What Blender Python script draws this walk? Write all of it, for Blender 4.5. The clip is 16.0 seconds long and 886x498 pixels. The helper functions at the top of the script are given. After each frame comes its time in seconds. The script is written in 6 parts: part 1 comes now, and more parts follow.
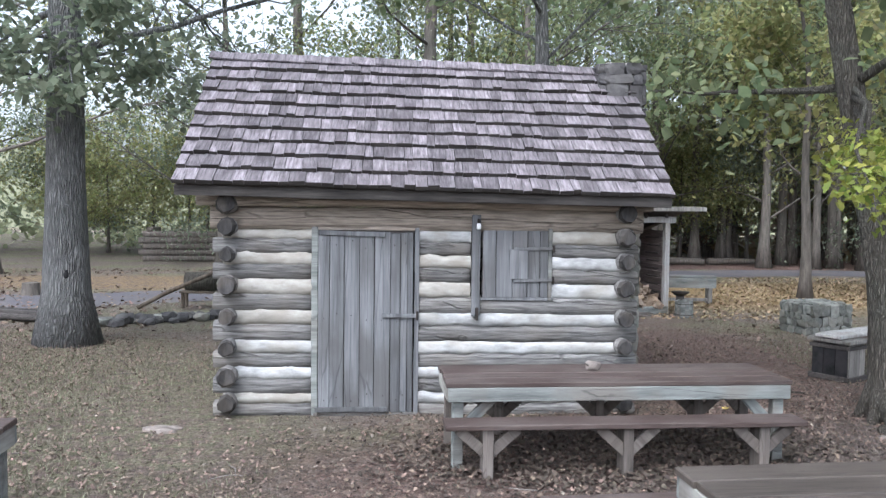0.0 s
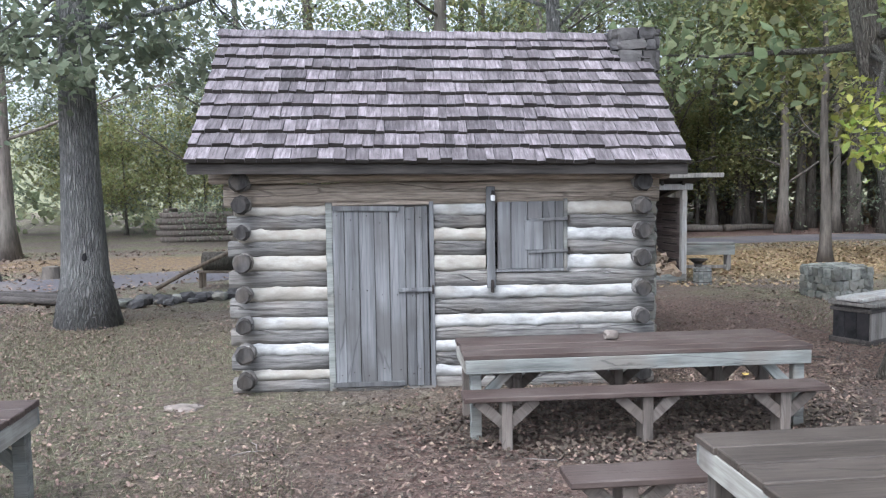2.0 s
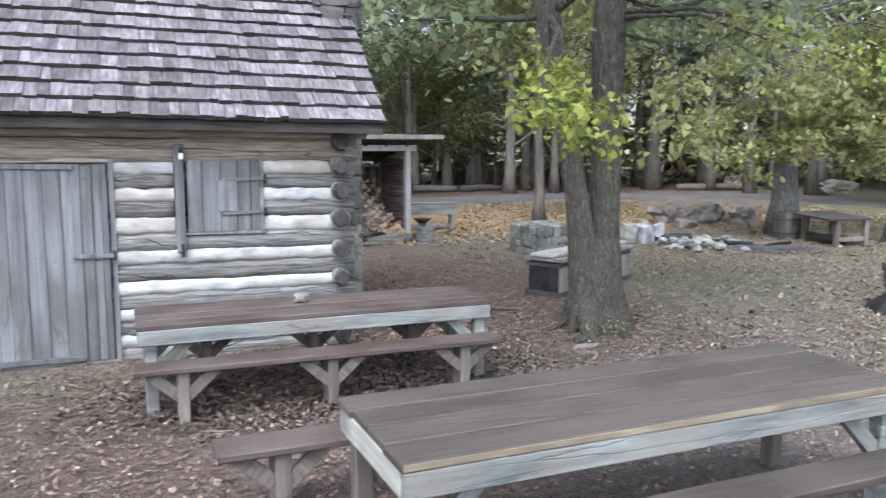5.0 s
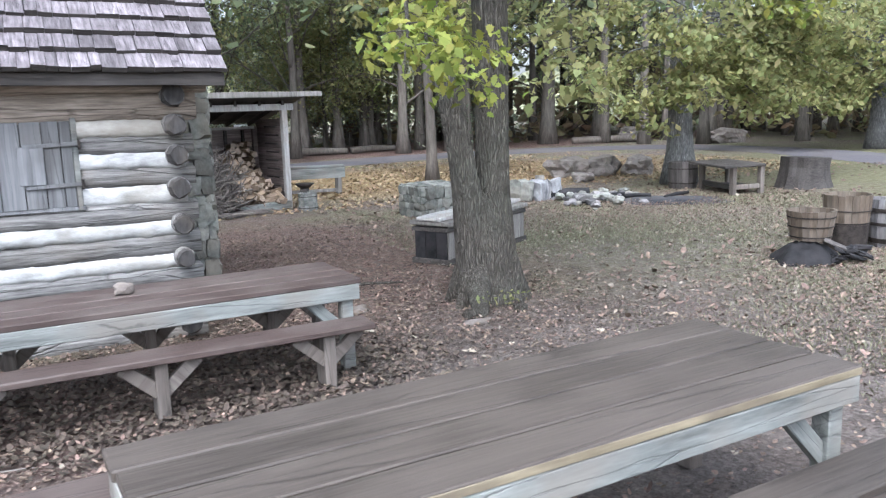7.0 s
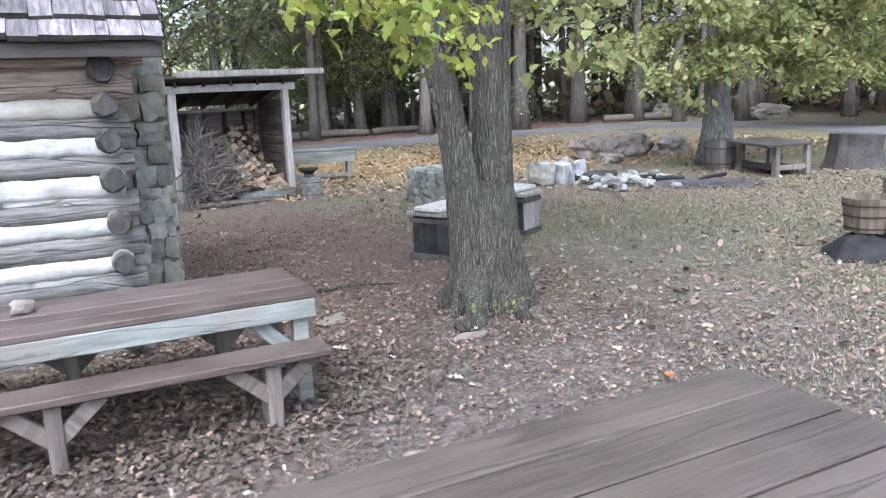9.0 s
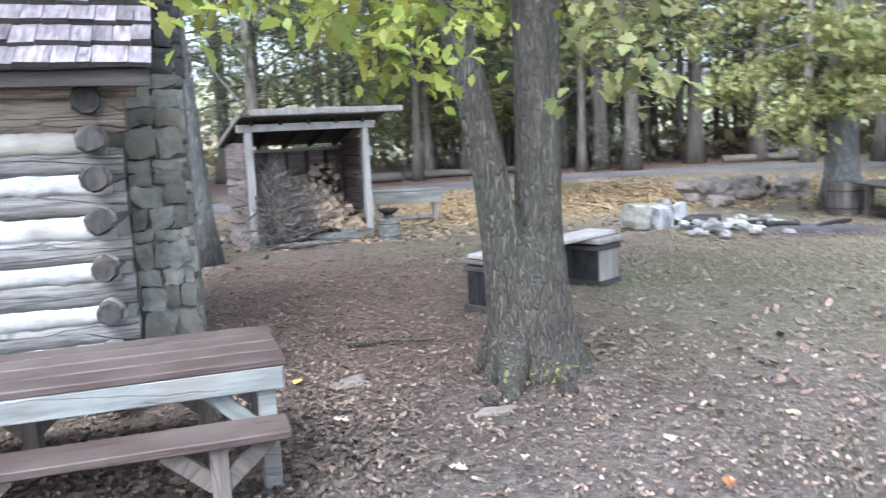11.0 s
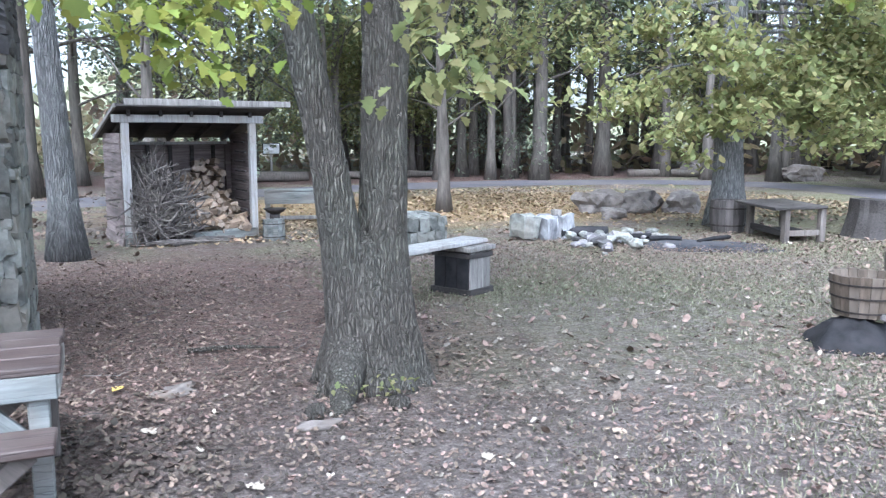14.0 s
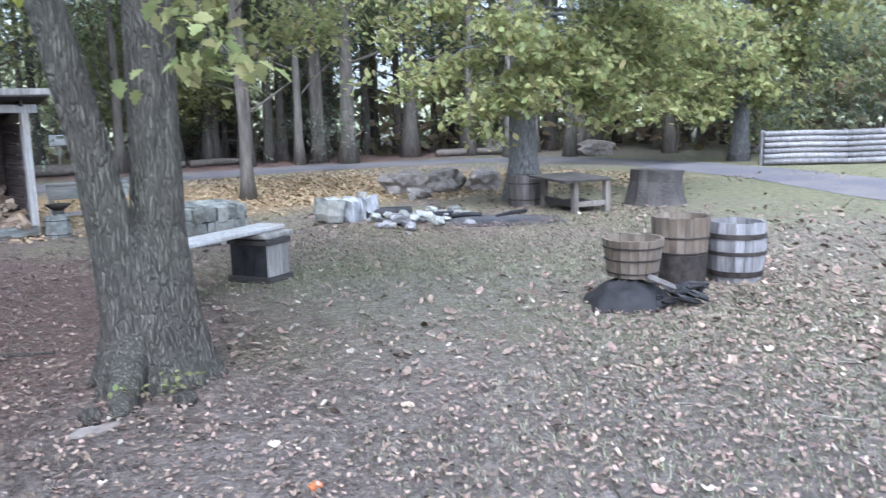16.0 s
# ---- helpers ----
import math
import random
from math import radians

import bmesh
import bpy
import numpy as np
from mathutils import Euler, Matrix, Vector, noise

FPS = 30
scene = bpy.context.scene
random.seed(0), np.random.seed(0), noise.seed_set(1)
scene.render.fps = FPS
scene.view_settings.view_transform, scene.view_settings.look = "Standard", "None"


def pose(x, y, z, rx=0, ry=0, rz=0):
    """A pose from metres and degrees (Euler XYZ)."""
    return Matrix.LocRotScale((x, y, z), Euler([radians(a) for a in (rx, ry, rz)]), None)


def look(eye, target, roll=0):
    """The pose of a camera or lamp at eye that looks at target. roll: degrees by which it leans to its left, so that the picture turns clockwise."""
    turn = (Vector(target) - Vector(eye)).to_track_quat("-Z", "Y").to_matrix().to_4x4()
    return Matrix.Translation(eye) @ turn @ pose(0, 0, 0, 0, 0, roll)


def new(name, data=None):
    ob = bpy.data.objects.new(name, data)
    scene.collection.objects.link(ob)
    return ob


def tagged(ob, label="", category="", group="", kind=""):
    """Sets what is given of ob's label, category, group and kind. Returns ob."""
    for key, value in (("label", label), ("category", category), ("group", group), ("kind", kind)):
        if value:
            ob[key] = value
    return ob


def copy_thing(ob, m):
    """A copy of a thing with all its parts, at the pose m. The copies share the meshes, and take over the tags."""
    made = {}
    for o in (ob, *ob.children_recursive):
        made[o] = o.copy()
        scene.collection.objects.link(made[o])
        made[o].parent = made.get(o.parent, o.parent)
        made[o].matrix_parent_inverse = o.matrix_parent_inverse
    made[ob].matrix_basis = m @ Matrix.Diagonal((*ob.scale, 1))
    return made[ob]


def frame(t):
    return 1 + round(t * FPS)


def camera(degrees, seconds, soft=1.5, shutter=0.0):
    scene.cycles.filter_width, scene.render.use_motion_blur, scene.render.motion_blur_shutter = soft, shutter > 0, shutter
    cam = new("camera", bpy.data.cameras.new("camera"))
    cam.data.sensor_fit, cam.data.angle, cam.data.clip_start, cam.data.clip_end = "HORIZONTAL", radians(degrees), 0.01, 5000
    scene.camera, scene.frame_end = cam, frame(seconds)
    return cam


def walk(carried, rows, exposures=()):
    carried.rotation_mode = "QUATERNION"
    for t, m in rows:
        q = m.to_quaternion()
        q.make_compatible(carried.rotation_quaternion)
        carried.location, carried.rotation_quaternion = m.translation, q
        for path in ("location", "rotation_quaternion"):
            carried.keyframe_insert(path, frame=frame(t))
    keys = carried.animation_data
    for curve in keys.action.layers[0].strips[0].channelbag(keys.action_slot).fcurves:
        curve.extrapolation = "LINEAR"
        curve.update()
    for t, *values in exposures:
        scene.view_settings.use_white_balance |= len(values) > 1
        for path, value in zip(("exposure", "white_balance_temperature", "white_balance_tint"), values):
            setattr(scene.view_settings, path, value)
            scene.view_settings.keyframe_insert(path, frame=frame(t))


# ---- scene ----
cam = camera(57.3, 16.0, 1.2, 0.4)
PATH = [
    (0, (0.126, -0.326, 2.084), (0.268, 1.667, 1.988), 0.7),
    (0.5, (0.132, -0.298, 2.073), (0.262, 1.693, 1.924), -0.1),
    (1, (0.14, -0.291, 2.067), (0.255, 1.699, 1.913), -0.7),
    (1.5, (0.144, -0.287, 2.07), (0.241, 1.704, 1.906), -0.8),
    (2, (0.147, -0.293, 2.072), (0.248, 1.698, 1.912), -0.9),
    (2.5, (0.176, -0.287, 2.059), (0.381, 1.694, 1.875), -1.0),
    (3, (0.204, -0.283, 2.07), (0.576, 1.672, 1.868), -1.3),
    (3.5, (0.315, -0.28, 2.074), (0.749, 1.664, 1.888), -0.1),
    (4, (0.458, -0.317, 2.079), (0.987, 1.603, 1.895), -0.3),
    (4.5, (0.617, -0.319, 2.072), (1.215, 1.576, 1.844), 0.8),
    (5, (0.733, -0.211, 2.058), (1.417, 1.65, 1.797), 0.1),
    (5.2, (0.784, -0.147, 2.056), (1.54, 1.689, 1.817), 0.1),
    (7.3, (1.568, 0.895, 1.945), (2.46, 2.648, 1.581), -1.6),
    (7.5, (1.650, 1.017, 1.947), (2.498, 2.793, 1.590), -2.3),
    (8, (1.828, 1.171, 1.906), (2.708, 2.932, 1.553), -3.0),
    (8.5, (2.083, 1.352, 1.902), (2.896, 3.126, 1.467), -2.0),
    (8.7, (2.167, 1.447, 1.894), (2.98, 3.225, 1.473), -2.2),
    (10.8, (3.124, 2.127, 1.798), (3.752, 3.997, 1.467), -3.7),
    (11, (3.236, 2.172, 1.782), (3.779, 4.075, 1.491), -2.7),
    (11.5, (3.462, 2.187, 1.753), (3.75, 4.141, 1.438), -0.7),
    (12, (3.564, 2.201, 1.77), (3.811, 4.162, 1.461), -1.5),
    (12.5, (3.557, 2.221, 1.776), (3.838, 4.182, 1.504), -1.6),
    (13, (3.612, 2.233, 1.776), (4.097, 4.156, 1.518), -2.8),
    (13.5, (3.701, 2.262, 1.765), (4.402, 4.117, 1.505), -2.0),
    (14, (3.841, 2.22, 1.747), (4.568, 4.061, 1.461), 0.1),
    (14.5, (3.917, 2.181, 1.742), (4.718, 3.991, 1.457), -0.2),
    (15, (3.967, 2.158, 1.742), (4.866, 3.922, 1.455), -0.8),
    (15.5, (3.983, 2.145, 1.744), (4.98, 3.855, 1.456), -0.8),
    (16, (4.058, 2.109, 1.731), (5.168, 3.739, 1.401), -1.3),
]
EXPOSURES = [(0, 1.48, 5750, 10), (3, 1.52, 5750, 10), (5, 1.7, 5700, 10), (8, 1.95, 5650, 10), (11, 2.2, 5500, 10), (12.5, 2.2, 5500, 10), (14.5, 2.18, 5180, 10), (16, 2.05, 5180, 10)]
walk(cam, [(t, look(eye, target, roll)) for t, eye, target, roll in PATH], EXPOSURES)

# ---- world and sun: an overcast late afternoon under trees ----
world = bpy.data.worlds.new("world")
scene.world = world
world.use_nodes = True
wn, wl = world.node_tree.nodes, world.node_tree.links
sky = wn.new("ShaderNodeTexSky")
sky.sky_type = "NISHITA"
sky.sun_disc = False
sky.sun_elevation, sky.sun_rotation = radians(55), radians(213)
sky.air_density, sky.dust_density, sky.ozone_density = 1.0, 4.0, 1.0
soft_sky = wn.new("ShaderNodeHueSaturation")
soft_sky.inputs["Saturation"].default_value = 0.35
wl.new(sky.outputs[0], soft_sky.inputs["Color"])
wl.new(soft_sky.outputs[0], wn["Background"].inputs[0])
wn["Background"].inputs[1].default_value = 0.15
sun = new("sun", bpy.data.lights.new("sun", "SUN"))
sun.data.energy, sun.data.angle, sun.data.color = 0.6, radians(50), (1.0, 0.98, 0.95)
sun.matrix_world = look((-4.5, -7, 12), (0, 0, 0))

# ---- materials ----
RNG = random.Random(4)


def surf(name, c1, c2, scale=8.0, stretch=(1, 1, 1), rough=0.8, bump=0.3, stain=None, stain_scale=1.5, stain_amount=0.5, vary=0.25, island=False, metal=0.0, detail=6.0, world_space=False, tint=0.0, bump_dist=0.01, cracks=None, plates=0.0):
    """A weathered surface: fine grain between two colours, larger stains of a third, a change from piece to piece, and relief."""
    m = bpy.data.materials.new(name)
    m.use_nodes = True
    n, l = m.node_tree.nodes, m.node_tree.links
    b = n["Principled BSDF"]
    b.inputs["Roughness"].default_value, b.inputs["Metallic"].default_value = rough, metal
    b.inputs["Specular IOR Level"].default_value = 0.3
    co = n.new("ShaderNodeTexCoord")
    rnd = n.new("ShaderNodeNewGeometry").outputs["Random Per Island"] if island else n.new("ShaderNodeObjectInfo").outputs["Random"]
    shift = n.new("ShaderNodeVectorMath")
    shift.operation = "MULTIPLY_ADD"
    comb = n.new("ShaderNodeCombineXYZ")
    for i in range(3):
        l.new(rnd, comb.inputs[i])
    l.new(comb.outputs[0], shift.inputs[0])
    shift.inputs[1].default_value = (0, 0, 0) if world_space else (37, 23, 51)
    if world_space:
        l.new(n.new("ShaderNodeNewGeometry").outputs["Position"], shift.inputs[2])
    else:
        l.new(co.outputs["Object"], shift.inputs[2])
    mp = n.new("ShaderNodeMapping")
    mp.inputs["Scale"].default_value = stretch
    l.new(shift.outputs[0], mp.inputs[0])
    g = n.new("ShaderNodeTexNoise")
    g.inputs["Scale"].default_value, g.inputs["Detail"].default_value, g.inputs["Roughness"].default_value = scale, detail, 0.65
    l.new(mp.outputs[0], g.inputs["Vector"])
    ramp = n.new("ShaderNodeValToRGB")
    ramp.color_ramp.elements[0].position, ramp.color_ramp.elements[1].position = 0.32, 0.68
    ramp.color_ramp.elements[0].color, ramp.color_ramp.elements[1].color = (*c1, 1), (*c2, 1)
    l.new(g.outputs["Fac"], ramp.inputs[0])
    col = ramp.outputs[0]
    if stain:
        s = n.new("ShaderNodeTexNoise")
        s.inputs["Scale"].default_value, s.inputs["Detail"].default_value = stain_scale, 4
        l.new(shift.outputs[0], s.inputs["Vector"])
        r2 = n.new("ShaderNodeValToRGB")
        r2.color_ramp.elements[0].position, r2.color_ramp.elements[1].position = 0.45, 0.65
        r2.color_ramp.elements[1].color = (stain_amount, stain_amount, stain_amount, 1)
        l.new(s.outputs["Fac"], r2.inputs[0])
        mx = n.new("ShaderNodeMix")
        mx.data_type = "RGBA"
        l.new(r2.outputs[0], mx.inputs["Factor"])
        l.new(col, mx.inputs["A"])
        mx.inputs["B"].default_value = (*stain, 1)
        col = mx.outputs["Result"]
    if vary or tint:
        hs = n.new("ShaderNodeHueSaturation")
        mr = n.new("ShaderNodeMapRange")
        mr.inputs["To Min"].default_value, mr.inputs["To Max"].default_value = 1 - vary, 1 + vary
        l.new(rnd, mr.inputs["Value"])
        l.new(mr.outputs[0], hs.inputs["Value"])
        if tint:
            mh = n.new("ShaderNodeMapRange")
            mh.inputs["To Min"].default_value, mh.inputs["To Max"].default_value = 0.5 - tint, 0.5 + tint
            ml = n.new("ShaderNodeMath")
            ml.operation = "FRACT"
            m7 = n.new("ShaderNodeMath")
            m7.operation = "MULTIPLY"
            m7.inputs[1].default_value = 7.31
            l.new(rnd, m7.inputs[0])
            l.new(m7.outputs[0], ml.inputs[0])
            l.new(ml.outputs[0], mh.inputs["Value"])
            l.new(mh.outputs[0], hs.inputs["Hue"])
        l.new(col, hs.inputs["Color"])
        col = hs.outputs[0]
    height = g.outputs["Fac"]
    if cracks or plates:
        # checks in the wood along the grain, or the furrows between plates of bark
        mc = n.new("ShaderNodeMapping")
        mc.inputs["Scale"].default_value = cracks if cracks else (1, 1, 0.11)
        wob = n.new("ShaderNodeTexNoise")
        wob.inputs["Scale"].default_value, wob.inputs["Detail"].default_value = (3.0, 4) if cracks else (7.0, 4)
        wsum = n.new("ShaderNodeVectorMath")
        wsum.operation = "MULTIPLY_ADD"
        l.new(shift.outputs[0], wob.inputs["Vector"])
        l.new(wob.outputs["Color"], wsum.inputs[0])
        wsum.inputs[1].default_value = (0.03, 0.03, 0.03) if cracks else (0.06, 0.06, 0.06)
        l.new(shift.outputs[0], wsum.inputs[2])
        l.new(wsum.outputs[0], mc.inputs[0])
        vo = n.new("ShaderNodeTexVoronoi")
        vo.feature = "DISTANCE_TO_EDGE"
        vo.inputs["Scale"].default_value = 1.0 if cracks else plates
        l.new(mc.outputs[0], vo.inputs["Vector"])
        fu = n.new("ShaderNodeMapRange")
        fu.inputs["From Max"].default_value = 0.02 if cracks else 0.3
        fu.inputs["To Min"].default_value = 0.5 if cracks else 0.35
        l.new(vo.outputs["Distance"], fu.inputs["Value"])
        dk = n.new("ShaderNodeMix")
        dk.data_type = "RGBA"
        dk.inputs["A"].default_value = (*(c * (0.5 if cracks else 0.6) for c in c1), 1)
        l.new(fu.outputs[0], dk.inputs["Factor"])
        l.new(col, dk.inputs["B"])
        col = dk.outputs["Result"]
        hsum = n.new("ShaderNodeMath")
        hsum.operation = "MULTIPLY_ADD"
        hsum.inputs[1].default_value = 0.45
        l.new(g.outputs["Fac"], hsum.inputs[0])
        l.new(fu.outputs[0], hsum.inputs[2])
        height = hsum.outputs[0]
    l.new(col, b.inputs["Base Color"])
    if bump:
        bp = n.new("ShaderNodeBump")
        bp.inputs["Strength"].default_value, bp.inputs["Distance"].default_value = bump, bump_dist
        l.new(height, bp.inputs["Height"])
        l.new(bp.outputs[0], b.inputs["Normal"])
    return m


def leafy(name, c1, c2, vary=0.35, tint=0.03, through_light=0.55):
    """Leaves: colour from leaf to leaf, and light that shines through them."""
    m = surf(name, c1, c2, scale=3.0, rough=0.55, bump=0, vary=vary, island=True, tint=tint)
    n, l = m.node_tree.nodes, m.node_tree.links
    b = n["Principled BSDF"]
    tr = n.new("ShaderNodeBsdfTranslucent")
    l.new(b.inputs["Base Color"].links[0].from_socket, tr.inputs["Color"])
    mix = n.new("ShaderNodeMixShader")
    mix.inputs[0].default_value = through_light
    l.new(b.outputs[0], mix.inputs[1])
    l.new(tr.outputs[0], mix.inputs[2])
    l.new(mix.outputs[0], n["Material Output"].inputs["Surface"])
    return m


GRAIN = (0.6, 9, 9)
M_LOG = surf("weathered_log", (0.07, 0.066, 0.064), (0.265, 0.257, 0.247), 6.0, (0.6, 7, 7), 0.85, 1.0, (0.2, 0.17, 0.138), 1.2, 0.5, 0.2, bump_dist=0.02, detail=9.0, cracks=(0.5, 11, 11))
M_LOG_BROWN = surf("brown_log", (0.12, 0.099, 0.08), (0.43, 0.365, 0.305), 6.0, (0.55, 7, 7), 0.85, 1.0, (0.22, 0.18, 0.145), 1.5, 0.5, 0.12, bump_dist=0.02, detail=9.0, cracks=(0.4, 9, 9))
M_LOG_END = surf("log_end_grain", (0.018, 0.017, 0.017), (0.075, 0.07, 0.068), 14, (1, 0.3, 1), 0.9, 0.8, (0.1, 0.085, 0.07), 5, 0.5, 0.3)
M_CHINK = surf("whitewashed_chinking", (0.27, 0.27, 0.262), (0.55, 0.55, 0.545), 9, (0.6, 1, 1.5), 0.9, 0.8, (0.3, 0.275, 0.23), 3.0, 0.6, 0.1)
M_CHINK_CREAM = surf("cream_chinking", (0.27, 0.252, 0.222), (0.45, 0.43, 0.39), 9, (0.6, 1, 1.5), 0.9, 0.8, (0.28, 0.25, 0.21), 3.0, 0.6, 0.1)
M_DOOR = surf("grey_barn_board", (0.085, 0.087, 0.091), (0.225, 0.228, 0.236), 1.8, (8, 8, 0.4), 0.8, 0.45, (0.085, 0.082, 0.08), 1.3, 0.75, 0.28, cracks=(9, 9, 0.4))
M_SHINGLE = surf("wood_shingle", (0.062, 0.054, 0.059), (0.265, 0.236, 0.253), 4.0, (9, 1.0, 1), 0.75, 0.7, (0.085, 0.074, 0.078), 4.0, 0.6, 0.38, cracks=(26, 3, 3))
M_SHINGLE_OLD = surf("old_shingle", (0.062, 0.054, 0.059), (0.265, 0.236, 0.253), 4.0, (9, 1.0, 1), 0.75, 0.7, (0.085, 0.074, 0.078), 4.0, 0.6, 0.38, island=True)
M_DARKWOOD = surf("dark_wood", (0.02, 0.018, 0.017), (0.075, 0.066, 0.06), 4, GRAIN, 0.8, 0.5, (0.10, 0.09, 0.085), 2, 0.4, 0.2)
M_TABLE_RED = surf("worn_red_table_board", (0.042, 0.029, 0.026), (0.09, 0.065, 0.057), 6.0, GRAIN, 0.55, 0.35, (0.12, 0.098, 0.088), 1.8, 0.6, 0.12, cracks=(0.3, 9, 9))
M_TABLE_GREY = surf("worn_grey_table_board", (0.032, 0.026, 0.022), (0.08, 0.066, 0.056), 6.0, GRAIN, 0.5, 0.4, (0.108, 0.09, 0.077), 1.4, 0.5, 0.15, cracks=(0.3, 9, 9))
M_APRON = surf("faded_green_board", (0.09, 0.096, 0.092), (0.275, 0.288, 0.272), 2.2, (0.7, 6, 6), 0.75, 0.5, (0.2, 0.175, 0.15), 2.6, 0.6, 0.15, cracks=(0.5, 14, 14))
M_APRON_SIDE = surf("stained_end_board", (0.24, 0.23, 0.2), (0.48, 0.47, 0.43), 3.0, (7, 0.5, 7), 0.75, 0.4, (0.14, 0.12, 0.11), 2.5, 0.7, 0.1)
M_POST = surf("grey_post", (0.14, 0.13, 0.12), (0.33, 0.31, 0.285), 3.0, (7, 7, 0.6), 0.8, 0.4, (0.2, 0.18, 0.16), 2.0, 0.5, 0.18, cracks=(18, 18, 2))
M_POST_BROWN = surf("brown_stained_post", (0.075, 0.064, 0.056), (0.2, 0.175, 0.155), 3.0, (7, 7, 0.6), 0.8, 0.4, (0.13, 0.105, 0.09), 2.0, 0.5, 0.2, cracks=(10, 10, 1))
M_EDGE = surf("tan_board_edge", (0.13, 0.105, 0.07), (0.30, 0.255, 0.175), 3.0, (0.7, 6, 6), 0.75, 0.3, (0.11, 0.088, 0.068), 2.2, 0.7, 0.15)
M_ROCK = surf("brown_grey_rock", (0.10, 0.088, 0.08), (0.27, 0.24, 0.22), 5, (1, 1, 1), 0.9, 0.8, (0.15, 0.125, 0.105), 1.5, 0.5, 0.2)
M_POST_PALE = surf("pale_painted_post", (0.28, 0.27, 0.26), (0.50, 0.49, 0.475), 3.0, (7, 7, 0.6), 0.75, 0.4, (0.3, 0.26, 0.22), 2.5, 0.6, 0.1, cracks=(18, 18, 2))
M_CLAP = surf("clapboard", (0.12, 0.093, 0.085), (0.29, 0.24, 0.225), 3.0, GRAIN, 0.8, 0.5, (0.1, 0.083, 0.077), 2, 0.5, 0.2, cracks=(1.0, 12, 12))
M_STONE = surf("field_stone", (0.125, 0.128, 0.115), (0.32, 0.322, 0.29), 9, (1, 1, 1), 0.85, 0.7, (0.24, 0.205, 0.165), 2.5, 0.6, 0.34)
M_STONE_DIRTY = surf("earth_stained_stone", (0.11, 0.095, 0.083), (0.26, 0.225, 0.2), 9, (1, 1, 1), 0.9, 0.6, (0.16, 0.125, 0.1), 3.5, 0.7, 0.2)
M_STONE_DARK = surf("dark_boulder", (0.04, 0.038, 0.04), (0.125, 0.12, 0.12), 5, (1, 1, 1), 0.85, 0.8, (0.12, 0.112, 0.105), 1.5, 0.5, 0.25)
M_WASHED = surf("flaking_whitewash_stone", (0.10, 0.10, 0.108), (0.55, 0.55, 0.56), 4.5, (1.6, 1, 0.5), 0.9, 0.7, (0.14, 0.14, 0.145), 3, 0.7, 0.1)
M_STONE_PALE = surf("pale_stone", (0.12, 0.115, 0.117), (0.29, 0.275, 0.275), 8, (1, 1, 1), 0.85, 0.5, (0.2, 0.17, 0.165), 3, 0.5, 0.35)
M_PIER = surf("mossy_field_stone", (0.085, 0.09, 0.082), (0.235, 0.238, 0.215), 9, (1, 1, 1), 0.9, 0.7, (0.15, 0.135, 0.11), 2.5, 0.6, 0.34)
M_MORTAR = surf("lime_mortar", (0.24, 0.23, 0.21), (0.42, 0.40, 0.37), 12, (1, 1, 1), 0.95, 0.6, (0.55, 0.54, 0.52), 3.0, 0.5, 0.05)
M_BARK = surf("furrowed_bark", (0.068, 0.06, 0.05), (0.19, 0.171, 0.143), 7.0, (4, 4, 0.7), 0.9, 0.9, (0.15, 0.155, 0.125), 1.6, 0.45, 0.12, bump_dist=0.05, detail=8.0, plates=48.0)
M_BARK_GREY = surf("grey_bark", (0.12, 0.118, 0.117), (0.36, 0.355, 0.345), 6.0, (3.4, 3.4, 1.0), 0.9, 1.0, (0.26, 0.265, 0.25), 1.2, 0.5, 0.12, bump_dist=0.04, plates=30.0)
M_BARK_FAR = surf("dark_bark", (0.075, 0.065, 0.057), (0.2, 0.175, 0.155), 4.0, (3, 3, 0.5), 0.95, 0.6, (0.1, 0.1, 0.085), 1.0, 0.4, 0.3)
M_SCAR = surf("bare_wood_scar", (0.24, 0.22, 0.2), (0.4, 0.375, 0.35), 4.0, (5, 5, 0.4), 0.85, 0.5, (0.15, 0.14, 0.13), 2, 0.4, 0.0)
M_STICK = surf("dry_branches", (0.07, 0.06, 0.054), (0.24, 0.212, 0.19), 5.0, (1, 1, 1), 0.85, 0.3, vary=0.45, island=True)
M_SPLIT = surf("split_firewood", (0.15, 0.105, 0.07), (0.36, 0.27, 0.19), 6.0, (0.5, 4, 4), 0.8, 0.4, (0.17, 0.13, 0.1), 3, 0.5, 0.4)
M_SPLIT_END = surf("firewood_end", (0.21, 0.16, 0.12), (0.45, 0.37, 0.295), 9.0, (1, 1, 1), 0.85, 0.3, (0.2, 0.15, 0.11), 3, 0.5, 0.35)
M_TUB = surf("tan_barrel_stave", (0.06, 0.046, 0.034), (0.155, 0.12, 0.09), 3.0, (6, 6, 0.6), 0.75, 0.4, (0.2, 0.17, 0.14), 2.5, 0.5, 0.18)
M_TUB_DARK = surf("wet_dark_stave", (0.04, 0.035, 0.033), (0.11, 0.098, 0.09), 3.0, (6, 6, 0.6), 0.7, 0.4, (0.12, 0.105, 0.1), 2, 0.5, 0.18)
M_TUB_GREY = surf("grey_barrel_stave", (0.10, 0.095, 0.098), (0.27, 0.262, 0.268), 3.0, (6, 6, 0.6), 0.75, 0.4, (0.2, 0.18, 0.17), 2.5, 0.5, 0.2)
M_IRON = surf("rusted_iron", (0.02, 0.018, 0.017), (0.075, 0.062, 0.055), 12, rough=0.65, bump=0.3, vary=0.1, metal=0.5)
